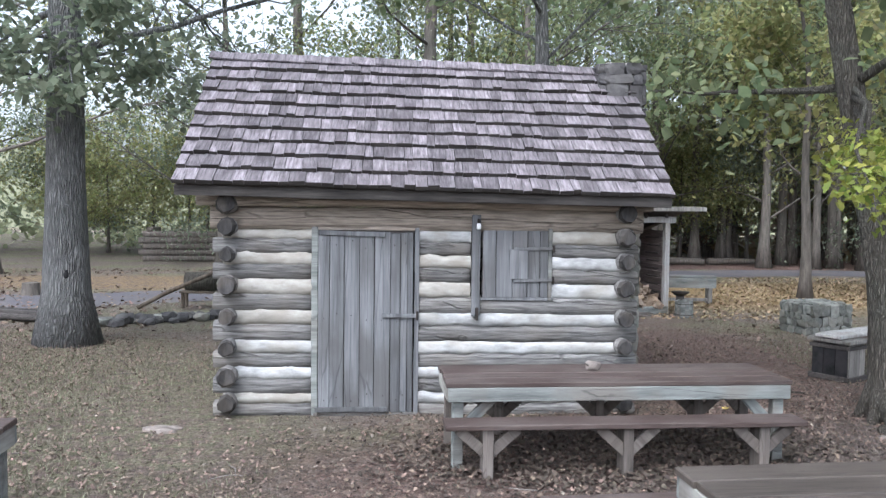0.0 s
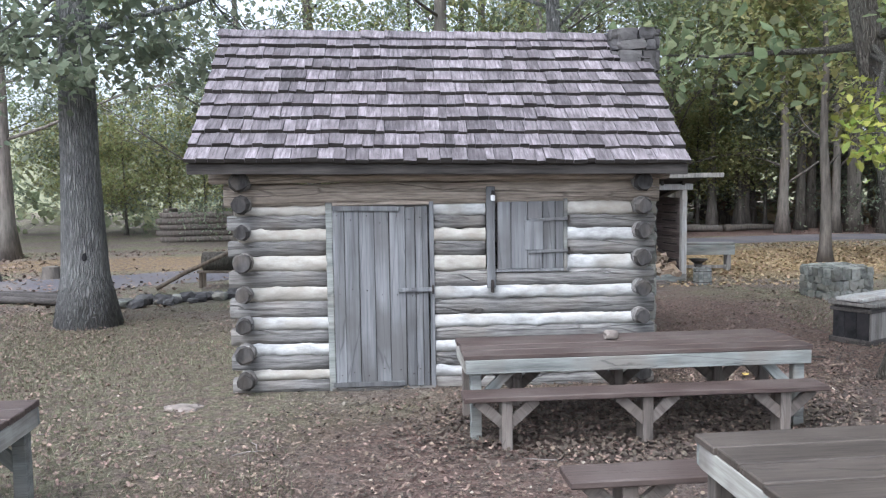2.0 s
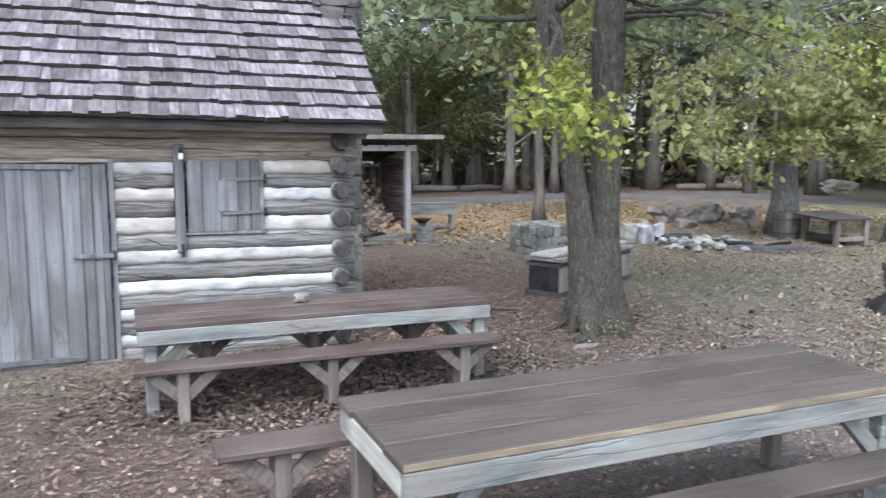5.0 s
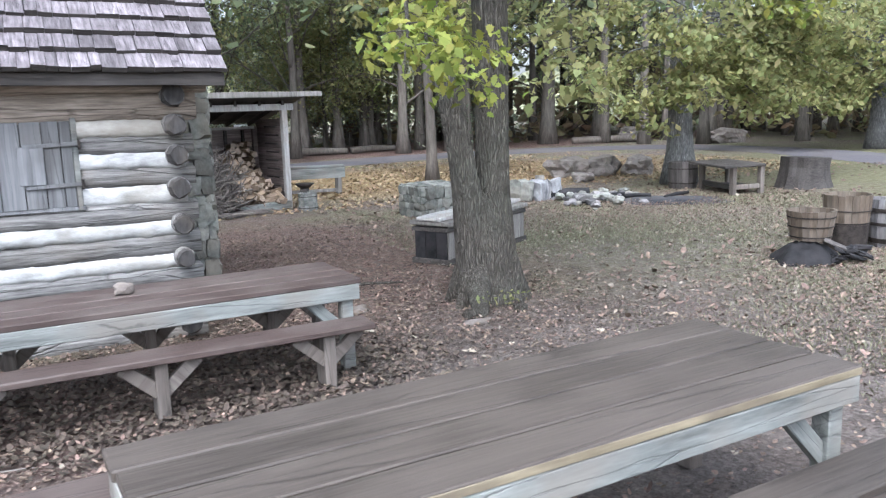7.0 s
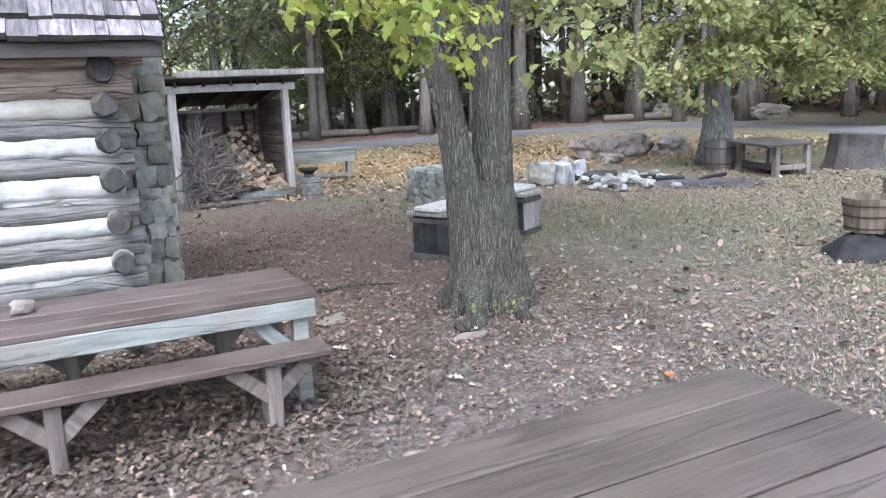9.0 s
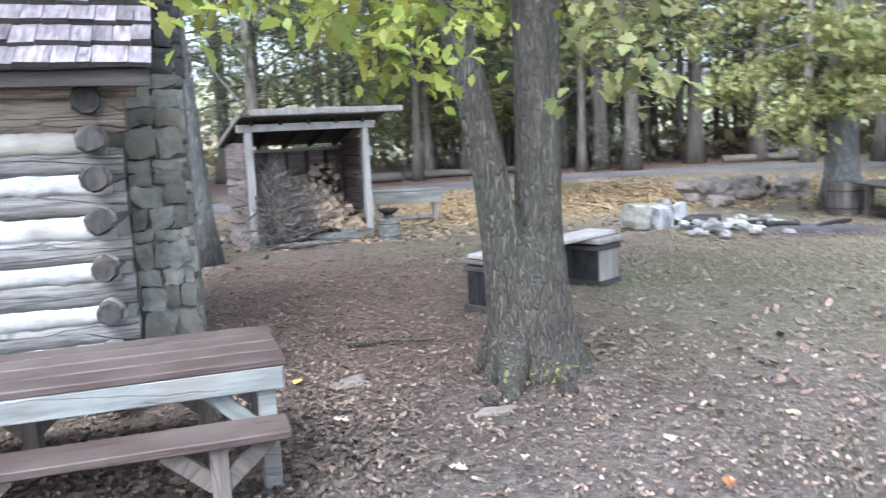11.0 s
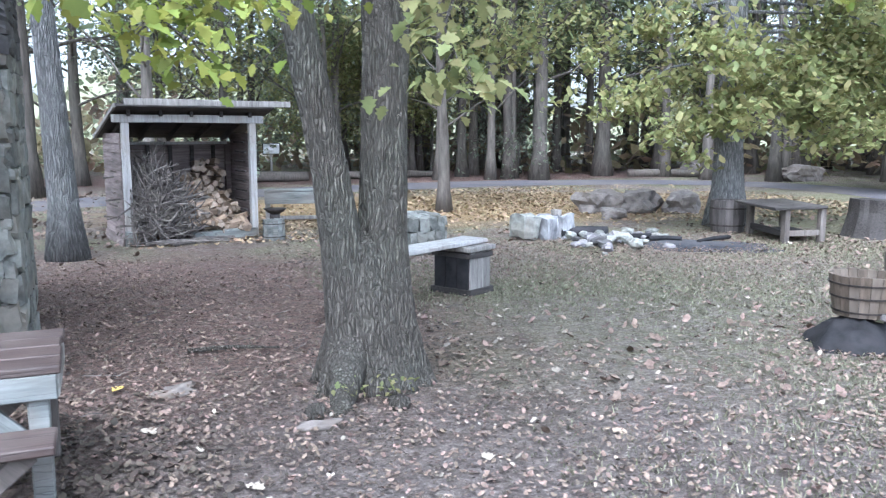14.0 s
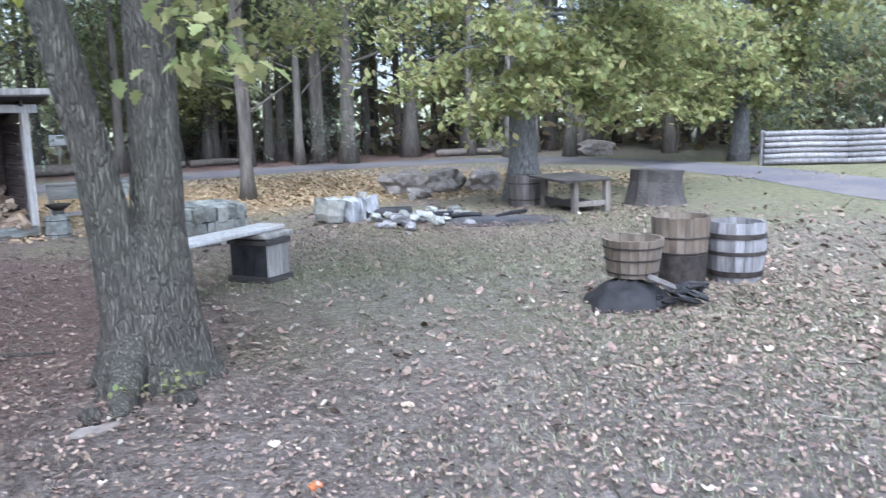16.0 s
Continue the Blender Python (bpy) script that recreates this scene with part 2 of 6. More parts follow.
# real char; also paints the pedestals' shaded side and the knot hole
M_CHAR_SHADE = surf("char_and_painted_shade", (0.006, 0.006, 0.007), (0.03, 0.029, 0.031), 7, rough=0.8, bump=0.9, stain=(0.04, 0.036, 0.038), stain_scale=5, stain_amount=0.5, vary=0.3)
M_ASH = surf("ash_and_char", (0.01, 0.01, 0.013), (0.05, 0.05, 0.058), 5, rough=0.95, bump=0.6, stain=(0.1, 0.097, 0.1), stain_scale=1.2, stain_amount=0.5, vary=0.0)
M_ROAD = surf("asphalt_path", (0.075, 0.071, 0.08), (0.135, 0.127, 0.14), 20, rough=0.9, bump=0.3, stain=(0.19, 0.165, 0.14), stain_scale=0.5, stain_amount=0.5, vary=0.0, world_space=True)
M_LEAF = leafy("summer_leaves", (0.15, 0.19, 0.10), (0.30, 0.34, 0.19), through_light=0.6)
M_LEAF_GREY = leafy("grey_green_leaves", (0.155, 0.185, 0.13), (0.28, 0.315, 0.225), through_light=0.6)
M_LEAF_YELLOW = leafy("yellowing_leaves", (0.21, 0.23, 0.10), (0.40, 0.395, 0.175), tint=0.035, through_light=0.6)
M_LEAF_BRIGHT = leafy("bright_lime_leaves", (0.17, 0.21, 0.042), (0.33, 0.35, 0.085), vary=0.35, tint=0.03, through_light=0.5)
M_LITTER = surf("fallen_leaves", (0.09, 0.061, 0.046), (0.275, 0.203, 0.16), 20, rough=0.8, bump=0, vary=0.5, island=True, tint=0.02)
M_LITTER_GOLD = surf("fallen_golden_leaves", (0.23, 0.16, 0.095), (0.42, 0.325, 0.205), 20, rough=0.8, bump=0, vary=0.4, island=True, tint=0.025)
M_LITTER_PALE = surf("bleached_leaf", (0.2, 0.168, 0.13), (0.37, 0.325, 0.265), 20, rough=0.8, bump=0, vary=0.4, island=True)
# dark litter: painted shade under the table, and bits trodden into the earth
M_LITTER_DARK = surf("shaded_and_trodden_leaves", (0.035, 0.027, 0.021), (0.115, 0.09, 0.071), 20, rough=0.7, bump=0, vary=0.5, island=True, tint=0.02)
M_GRASS = leafy("grass_blades", (0.17, 0.172, 0.105), (0.34, 0.33, 0.22), vary=0.4, tint=0.03, through_light=0.2)
M_LEAF_FAR = leafy("distant_leaves", (0.18, 0.2, 0.11), (0.32, 0.33, 0.2), through_light=0.5)
M_UNDERWOOD = leafy("brown_underwood_leaves", (0.17, 0.13, 0.08), (0.33, 0.27, 0.17), vary=0.4, tint=0.04, through_light=0.5)
# painted haze that glows by itself, for the backdrop wall
M_HAZE_GLOW = surf("glowing_painted_haze", (0.12, 0.125, 0.08), (0.225, 0.228, 0.155), 0.12, (1, 1, 0.25), 1.0, 0, vary=0.0, world_space=True)
hz_n = M_HAZE_GLOW.node_tree.nodes["Principled BSDF"]
M_HAZE_GLOW.node_tree.links.new(hz_n.inputs["Base Color"].links[0].from_socket, hz_n.inputs["Emission Color"])
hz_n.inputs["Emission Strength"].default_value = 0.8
M_WHITE = surf("white_panel", (0.6, 0.6, 0.6), (0.75, 0.75, 0.75), 5, bump=0.0, vary=0.0)


def ground_material():
    """Trodden earth, leaf litter, thin grass and a drift of golden leaves, in patches."""
    m = bpy.data.materials.new("woodland_floor")
    m.use_nodes = True
    n, l = m.node_tree.nodes, m.node_tree.links
    b = n["Principled BSDF"]
    b.inputs["Roughness"].default_value = 0.95
    b.inputs["Specular IOR Level"].default_value = 0.15
    pos = n.new("ShaderNodeNewGeometry").outputs["Position"]

    def noise_fac(scale, detail, lo, hi, rough=0.6):
        t = n.new("ShaderNodeTexNoise")
        t.inputs["Scale"].default_value, t.inputs["Detail"].default_value, t.inputs["Roughness"].default_value = scale, detail, rough
        l.new(pos, t.inputs["Vector"])
        r = n.new("ShaderNodeMapRange")
        r.inputs["From Min"].default_value, r.inputs["From Max"].default_value = lo, hi
        l.new(t.outputs["Fac"], r.inputs["Value"])
        return r.outputs[0], t.outputs["Fac"]

    def mixed(fac, a, c):
        x = n.new("ShaderNodeMix")
        x.data_type = "RGBA"
        l.new(fac, x.inputs["Factor"])
        for s, v in (("A", a), ("B", c)):
            if isinstance(v, tuple):
                x.inputs[s].default_value = (*v, 1)
            else:
                l.new(v, x.inputs[s])
        return x.outputs["Result"]

    def spot(cx, cy, rx, ry, soft):
        """1 inside an ellipse on the plan, with a ragged soft edge."""
        mp = n.new("ShaderNodeMapping")
        mp.vector_type = "POINT"
        mp.inputs["Location"].default_value = (-cx / rx, -cy / ry, 0)
        mp.inputs["Scale"].default_value = (1 / rx, 1 / ry, 0)
        l.new(pos, mp.inputs[0])
        ln = n.new("ShaderNodeVectorMath")
        ln.operation = "LENGTH"
        l.new(mp.outputs[0], ln.inputs[0])
        ad = n.new("ShaderNodeMath")
        ad.operation = "MULTIPLY_ADD"
        ad.inputs[1].default_value = 0.9
        _, f = noise_fac(0.9, 5, 0, 1)
        l.new(f, ad.inputs[0])
        l.new(ln.outputs["Value"], ad.inputs[2])
        r = n.new("ShaderNodeMapRange")
        r.inputs["From Min"].default_value, r.inputs["From Max"].default_value = 1.45 + soft, 1.45 - soft
        l.new(ad.outputs[0], r.inputs["Value"])
        return r.outputs[0]

    grit, raw_n = noise_fac(38, 8, 0.35, 0.65, 0.7)
    warp = n.new("ShaderNodeVectorMath")
    warp.operation = "MULTIPLY_ADD"
    wn_ = n.new("ShaderNodeTexNoise")
    wn_.inputs["Scale"].default_value = 25
    l.new(pos, wn_.inputs["Vector"])
    l.new(wn_.outputs["Color"], warp.inputs[0])
    warp.inputs[1].default_value = (0.05, 0.05, 0.05)
    l.new(pos, warp.inputs[2])
    cells = n.new("ShaderNodeTexVoronoi")
    cells.inputs["Scale"].default_value = 30
    l.new(warp.outputs[0], cells.inputs["Vector"])
    sep = n.new("ShaderNodeSeparateColor")
    l.new(cells.outputs["Color"], sep.inputs[0])
    cells2 = n.new("ShaderNodeTexVoronoi")
    cells2.inputs["Scale"].default_value = 62
    l.new(warp.outputs[0], cells2.inputs["Vector"])
    sep2 = n.new("ShaderNodeSeparateColor")
    l.new(cells2.outputs["Color"], sep2.inputs[0])
    av = n.new("ShaderNodeMix")
    av.data_type = "FLOAT"
    av.inputs["Factor"].default_value = 0.4
    l.new(sep.outputs[0], av.inputs["A"])
    l.new(sep2.outputs[1], av.inputs["B"])
    av2 = n.new("ShaderNodeMix")
    av2.data_type = "FLOAT"
    av2.inputs["Factor"].default_value = 0.45
    l.new(av.outputs["Result"], av2.inputs["A"])
    l.new(grit, av2.inputs["B"])
    fine, raw = av2.outputs["Result"], av2.outputs["Result"]
    mid, _ = noise_fac(7, 6, 0.38, 0.62)
    big, _ = noise_fac(0.55, 4, 0.42, 0.6)
    soil = mixed(fine, (0.042, 0.031, 0.026), (0.32, 0.252, 0.215))
    pale = mixed(fine, (0.1, 0.084, 0.071), (0.40, 0.35, 0.30))
    grass = mixed(fine, (0.045, 0.047, 0.027), (0.37, 0.352, 0.235))
    gold = mixed(fine, (0.2, 0.128, 0.065), (0.45, 0.34, 0.19))
    red = mixed(fine, (0.045, 0.029, 0.024), (0.345, 0.235, 0.2))
    col = mixed(mid, soil, pale)
    col = mixed(big, col, grass)
    col = mixed(spot(-4.0, 6.5, 3.4, 6.0, 0.3), col, mixed(mid, grass, soil))
    col = mixed(spot(11.0, 5.0, 5.0, 5.5, 0.4), col, mixed(mid, grass, pale))
    col = mixed(spot(27.0, 13.0, 12.0, 7.0, 0.3), col, mixed(mid, (0.165, 0.16, 0.09), (0.265, 0.248, 0.158)))
    col = mixed(spot(2.6, 5.2, 3.6, 2.4, 0.3), col, mixed(mid, red, soil))
    col = mixed(spot(4.3, 10.4, 2.6, 4.2, 0.3), col, mixed(mid, red, soil))
    col = mixed(spot(5.4, 4.6, 3.2, 2.6, 0.35), col, mixed(mid, mixed(fine, (0.07, 0.058, 0.051), (0.30, 0.25, 0.222)), mixed(fine, (0.09, 0.077, 0.069), (0.37, 0.322, 0.292))))
    col = mixed(spot(11.5, 20.0, 7.5, 3.6, 0.25), col, mixed(mid, gold, (0.310, 0.223, 0.124)))
    col = mixed(spot(-6.5, 22.5, 6.5, 2.2, 0.25), col, mixed(mid, gold, soil))
    col = mixed(spot(16.0, 33.0, 22.0, 4.5, 0.2), col, red)
    l.new(col, b.inputs["Base Color"])
    bp = n.new("ShaderNodeBump")
    bp.inputs["Strength"].default_value, bp.inputs["Distance"].default_value = 1.0, 0.04
    l.new(raw, bp.inputs["Height"])
    l.new(bp.outputs[0], b.inputs["Normal"])
    return m


M_GROUND = ground_material()


# ---- mesh helpers ----
def link_bm(name, bm, material, smooth=False):
    me = bpy.data.meshes.new(name)
    bm.to_mesh(me)
    bm.free()
    me.materials.append(material)
    if smooth:
        for p in me.polygons:
            p.use_smooth = True
    return new(name, me)


def part(name, bm, material, parent, label="", smooth=False, at=None):
    """One mesh object under a thing or a part."""
    ob = link_bm(name, bm, material, smooth) if not isinstance(bm, bpy.types.Mesh) else new(name, bm)
    ob.parent = parent
    if at is not None:
        ob.matrix_basis = at
    return tagged(ob, label)


def thing(name, label, category, m=None, group="", kind=""):
    ob = new(name)
    ob.empty_display_size = 0.1
    if m is not None:
        ob.matrix_basis = m
    return tagged(ob, label, category, group, kind)


def box(sx, sy, sz, bevel=0.006, wear=0.0, at=(0, 0, 0), cuts=0):
    """A block centred on `at`, with softened and slightly uneven edges."""
    bm = bmesh.new()
    bmesh.ops.create_cube(bm, size=1)
    bmesh.ops.scale(bm, vec=(sx, sy, sz), verts=bm.verts)
    if cuts:
        long = max(range(3), key=lambda i: (sx, sy, sz)[i])
        es = [e for e in bm.edges if abs((e.verts[0].co - e.verts[1].co)[long]) > 0.9 * (sx, sy, sz)[long]]
        bmesh.ops.subdivide_edges(bm, edges=es, cuts=cuts)
    if bevel:
        bmesh.ops.bevel(bm, geom=[e for e in bm.edges if len(e.link_faces) == 2 and e.calc_face_angle(0) > 0.5], offset=min(bevel, 0.3 * min(sx, sy, sz)), segments=1, affect="EDGES")
    if wear:
        for v in bm.verts:
            v.co += Vector((RNG.uniform(-wear, wear), RNG.uniform(-wear, wear), RNG.uniform(-wear, wear)))
    bmesh.ops.translate(bm, vec=at, verts=bm.verts)
    return bm


def stone(sx, sy, sz, rough=0.16, level=2):
    """An angular, worn stone."""
    bm = bmesh.new()
    bmesh.ops.create_icosphere(bm, subdivisions=level, radius=0.5)
    o = Vector((RNG.random() * 50, RNG.random() * 50, RNG.random() * 50))
    for v in bm.verts:
        d = v.co.normalized()
        k = max(abs(d.x), abs(d.y), abs(d.z))
        v.co = d * 0.5 * (0.45 + 0.5 / k * 0.75) * (1 + rough * 2 * noise.noise(d * 1.4 + o) + rough * 0.8 * noise.noise(d * 4 + o))
        v.co = Vector((v.co.x * sx, v.co.y * sy, v.co.z * sz))
    return bm


def tube_data(points, radii, sides=10, ridge=0.0, seed=0.0):
    """Vertices and faces of a round, tapering limb along points."""
    vs, fs = [], []
    pts = [Vector(p) for p in points]
    side = Vector((1, 0, 0))
    for i, p in enumerate(pts):
        d = (pts[min(i + 1, len(pts) - 1)] - pts[max(i - 1, 0)]).normalized()
        side = (side - d * side.dot(d))
        side = side.normalized() if side.length > 1e-4 else d.orthogonal().normalized()
        up = d.cross(side)
        for k in range(sides):
            a = 2 * math.pi * k / sides
            r = radii[i]
            if ridge and sides > 50:
                r *= 1 - 0.075 * abs(noise.noise(Vector((math.cos(a) * 9, math.sin(a) * 9, p.z * 1.6 + seed)))) * 2 + 0.03
            if ridge:
                r *= 1 + ridge * noise.noise(Vector((math.cos(a) * 2.2, math.sin(a) * 2.2, p.z * 0.6 + seed))) + ridge * 0.6 * noise.noise(Vector((math.cos(a) * 7, math.sin(a) * 7, p.z * 1.7 + seed)))
            vs.append(p + side * (math.cos(a) * r) + up * (math.sin(a) * r))
    n = len(pts)
    for i in range(n - 1):
        for k in range(sides):
            k2 = (k + 1) % sides
            fs.append((i * sides + k, i * sides + k2, (i + 1) * sides + k2, (i + 1) * sides + k))
    fs.append(tuple(range(sides - 1, -1, -1)))
    fs.append(tuple((n - 1) * sides + k for k in range(sides)))
    return vs, fs


def mesh_of(name, vs, fs, material, smooth=False):
    me = bpy.data.meshes.new(name)
    me.from_pydata([tuple(v) for v in vs], [], fs)
    me.materials.append(material)
    if smooth:
        me.polygons.foreach_set("use_smooth", [True] * len(me.polygons))
    me.update()
    return me


def joined(pieces):
    vs, fs = [], []
    for v, f in pieces:
        o = len(vs)
        vs += v
        fs += [tuple(i + o for i in q) for q in f]
    return vs, fs


def ground_z(x, y):
    """The ground rises gently towards where the walk begins."""
    k = min(max((6.2 - y) / 6.5, 0), 1)
    return 0.25 * k * k * (3 - 2 * k)


# ---- ground, path ----
def build_ground():
    xs = sorted(set([-400, -150, -80, -50] + [-35 + i * 1.5 for i in range(15)] + [-12 + i * 0.25 for i in range(121)] + [19 + i * 1.5 for i in range(24)] + [80, 150, 400]))
    ys = sorted(set([-400, -150, -60, -30, -15] + [-8 + i * 0.25 for i in range(113)] + [21 + i * 1.5 for i in range(28)] + [90, 160, 400]))
    vs = [(x, y, ground_z(x, y) + (0.022 * noise.noise(Vector((x * 0.9, y * 0.9, 3))) + 0.008 * noise.noise(Vector((x * 4, y * 4, 1))) if -40 < x < 60 and -10 < y < 70 else 0)) for y in ys for x in xs]
    w = len(xs)
    fs = [(j * w + i, j * w + i + 1, (j + 1) * w + i + 1, (j + 1) * w + i) for j in range(len(ys) - 1) for i in range(w - 1)]
    tagged(new("ground", mesh_of("ground", vs, fs, M_GROUND, True)), "trodden woodland floor with leaf litter and thin grass", "ground", kind="structure")
    # the footpath that curves behind the clearing
    def strip(centre, half):
        v, f = [], []
        for i, (x, y) in enumerate(centre):
            a, c = centre[max(i - 1, 0)], centre[min(i + 1, len(centre) - 1)]
            d = Vector((c[0] - a[0], c[1] - a[1], 0)).normalized()
            nrm = Vector((-d.y, d.x, 0))
            for s in (1, 0.5, -0.5, -1):
                e = half * s * (1 + (0.12 * noise.noise(Vector((x * 0.7, y * 0.7, s))) if abs(s) == 1 else 0))
                v.append((x + nrm.x * e, y + nrm.y * e, 0.035 if abs(s) < 1 else 0.012))
            if i:
                f += [((i - 1) * 4 + k, (i - 1) * 4 + k + 1, i * 4 + k + 1, i * 4 + k) for k in range(3)]
        return v, f
    road = [(19.8, -3), (19.3, 2.5), (19.5, 7), (20.5, 10.3), (22.1, 12.8), (23.4, 16.2), (24.3, 20), (23.8, 23.6), (21.6, 25.8), (18.5, 26.9), (14.5, 27.3), (9, 26.2), (3, 24), (-2, 20.8), (-6, 18.3), (-12, 16.8), (-20, 16.6)]
    fine = []
    for i in range(len(road) - 1):
        p0, p1, p2, p3 = (road[min(max(i + k, 0), len(road) - 1)] for k in (-1, 0, 1, 2))
        for s in range(8):
            u = s / 8
            fine.append(tuple(0.5 * (2 * p1[k] + (p2[k] - p0[k]) * u + (2 * p0[k] - 5 * p1[k] + 4 * p2[k] - p3[k]) * u * u + (3 * p1[k] - p0[k] - 3 * p2[k] + p3[k]) * u ** 3) for k in (0, 1)))
    v, f = strip(fine, 1.35)
    tagged(new("road", mesh_of("road", v, f, M_ROAD, True)), "worn grey asphalt footpath curving through the clearing", "path", kind="structure")


build_ground()


# ---- log cabin ----
def hewn_log(length, height, depth, seed, taper=0.0, cuts=14):
    """A hand-hewn log along x, its face a little flattened and wavy."""
    n, sides = max(4, cuts), 12
    vs, fs = [], []
    for i in range(n + 1):
        x = -length / 2 + length * i / n
        k = 1 + taper * (i / n - 0.5)
        for s in range(sides):
            a = 2 * math.pi * s / sides + 0.26
            c, d = math.cos(a), math.sin(a)
            q = (abs(c) ** 6 + abs(d) ** 6) ** (-1 / 6)
            w = 1 + 0.22 * noise.noise(Vector((x * 1.9, c * 0.9 + seed, d * 0.9))) + 0.08 * noise.noise(Vector((x * 6, c * 3 + seed, d * 3)))
            vs.append((x, c * q * depth / 2 * (0.5 + 0.5 * w), d * q * height / 2 * k * w))
    for i in range(n):
        for s in range(sides):
            t = (s + 1) % sides
            fs.append((i * sides + s, i * sides + t, (i + 1) * sides + t, (i + 1) * sides + s))
    fs.append(tuple(range(sides - 1, -1, -1)))
    fs.append(tuple(n * sides + s for s in range(sides)))
    return vs, fs


cabin = thing("log_cabin", "small hewn-log cabin with whitewashed chinking and a shingle roof", "cabin", pose(0.55, 9.35, 0))
CX, CY = 0.55, 9.35
FRONT, BACK, LEFT, RIGHT = 7.83, 10.87, -1.50, 2.62
EAVE_Y, EAVE_Z, RIDGE_Z = 7.52, 2.27, 3.80


def in_cabin(x, y, z, rx=0, ry=0, rz=0):
    return pose(x - CX, y - CY, z, rx, ry, rz)


def cabin_log(x0, x1, z0, z1, h, y, material=M_LOG, deep=0.2):
    L = x1 - x0
    me = mesh_of("log", *hewn_log(L, h, deep, RNG.random() * 90, RNG.uniform(-0.15, 0.15), max(5, int(L * 7))), material, True)
    part("log", me, material, cabin, at=in_cabin((x0 + x1) / 2, y, (z0 + z1) / 2, 0, -math.degrees(math.atan2(z1 - z0, L)), 0))


# front wall: rows of logs, with a gap for the door and one for the window
ROWS_Z = [(0.06, 0.04, 0.15), (0.30, 0.30, 0.16), (0.565, 0.55, 0.155), (0.845, 0.82, 0.18), (1.15, 1.10, 0.175), (1.455, 1.40, 0.165), (1.715, 1.67, 0.155)]
for i, (zl, zr, hh) in enumerate(ROWS_Z):
    at_x = lambda x: zl + (zr - zl) * (x - LEFT) / (RIGHT - LEFT)
    spans = [(LEFT - 0.08, -0.60)] + ([(0.46, RIGHT + 0.10)] if i < 5 else [(0.46, 0.99), (1.80, RIGHT + 0.10)])
    for a, c in spans:
        cabin_log(a, c, at_x(a), at_x(c), hh, FRONT + 0.10)
cabin_log(LEFT - 0.1, RIGHT + 0.14, 1.985, 1.985, 0.235, FRONT + 0.09, M_LOG_BROWN, 0.22)
cabin_log(LEFT - 0.22, RIGHT + 0.22, 2.165, 2.15, 0.12, FRONT + 0.02, M_LOG_BROWN, 0.24)
# side and back walls
SIDE_L = [0.15, 0.42, 0.70, 1.01, 1.32, 1.63, 1.89, 2.12]
SIDE_R = [0.13, 0.42, 0.71, 1.00, 1.30, 1.58, 1.83, 2.07]
for xs, zs in ((LEFT + 0.08, SIDE_L), (RIGHT - 0.06, SIDE_R)):
    for j, z in enumerate(zs):
        r = (0.088, 0.094, 0.084)[j % 3] * RNG.uniform(0.93, 1.06)
        y0 = FRONT - 0.10 - RNG.uniform(0, 0.05)
        pts = [(0, y0 - CY + (BACK + 0.15 - y0) * k / 10, 0.012 * noise.noise(Vector((k * 0.6, z * 5, xs)))) for k in range(11)]
        v, f = tube_data(pts, [r * (1 + 0.06 * noise.noise(Vector((k * 0.5, z * 3, 2)))) for k in range(11)], 11, 0.12, z * 7 + xs)
        ob = part("log", mesh_of("side_log", v, f, M_LOG, True), M_LOG, cabin, at=pose(xs - CX, 0, z))
        # the sawn, weather-blackened end
        bm = bmesh.new()
        bmesh.ops.create_cone(bm, cap_ends=True, segments=9, radius1=r * 1.05, radius2=r * 0.86, depth=0.05)
        for q in bm.verts:
            q.co.x *= 1 + RNG.uniform(-0.08, 0.08)
            q.co.y *= 1 + RNG.uniform(-0.08, 0.08)
            q.co.z += RNG.uniform(-0.012, 0.012)
        part("log_end", bm, M_LOG_END, ob, "blackened sawn log end", at=pose(0, y0 - CY - 0.022, pts[0][2], 90, 0, RNG.uniform(-20, 20)))
for j, z in enumerate(SIDE_L):
    cabin_log(LEFT - 0.1, RIGHT + 0.1, z - 0.13, z - 0.13, 0.17, BACK - 0.1)


def chink(x0, x1, zb0, zb1, zt0, zt1, material):
    """A strip of clay and lime between two logs, wavy at its edges and set back from them."""
    n = max(6, int((x1 - x0) * 30))
    vs, fs = [], []
    s0 = RNG.random() * 40
    for i in range(n + 1):
        u = i / n
        x = x0 + (x1 - x0) * u
        b = zb0 + (zb1 - zb0) * u - 0.012 + 0.022 * noise.noise(Vector((x * 7 + s0, 1, 0))) + 0.01 * noise.noise(Vector((x * 23 + s0, 4, 0)))
        t = zt0 + (zt1 - zt0) * u + 0.012 + 0.022 * noise.noise(Vector((x * 7 + s0, 9, 0))) + 0.01 * noise.noise(Vector((x * 23 + s0, 6, 0)))
        for k in range(5):
            z = b + (t - b) * k / 4
            bulge = 0.022 * math.sin(math.pi * k / 4) + 0.016 * noise.noise(Vector((x * 5 + s0, z * 8, 2))) + 0.008 * noise.noise(Vector((x * 17 + s0, z * 20, 2)))
            vs.append((x - CX, FRONT + 0.012 - bulge - CY, z))
        vs.append((x - CX, FRONT + 0.15 - CY, t))
        vs.append((x - CX, FRONT + 0.15 - CY, b))
    for i in range(n):
        for k in range(7):
            a, c = i * 7 + k, i * 7 + (k + 1) % 7
            fs.append((a, a + 7, c + 7, c))
    part("chinking", mesh_of("chinking", vs, fs, material, True), material, cabin)


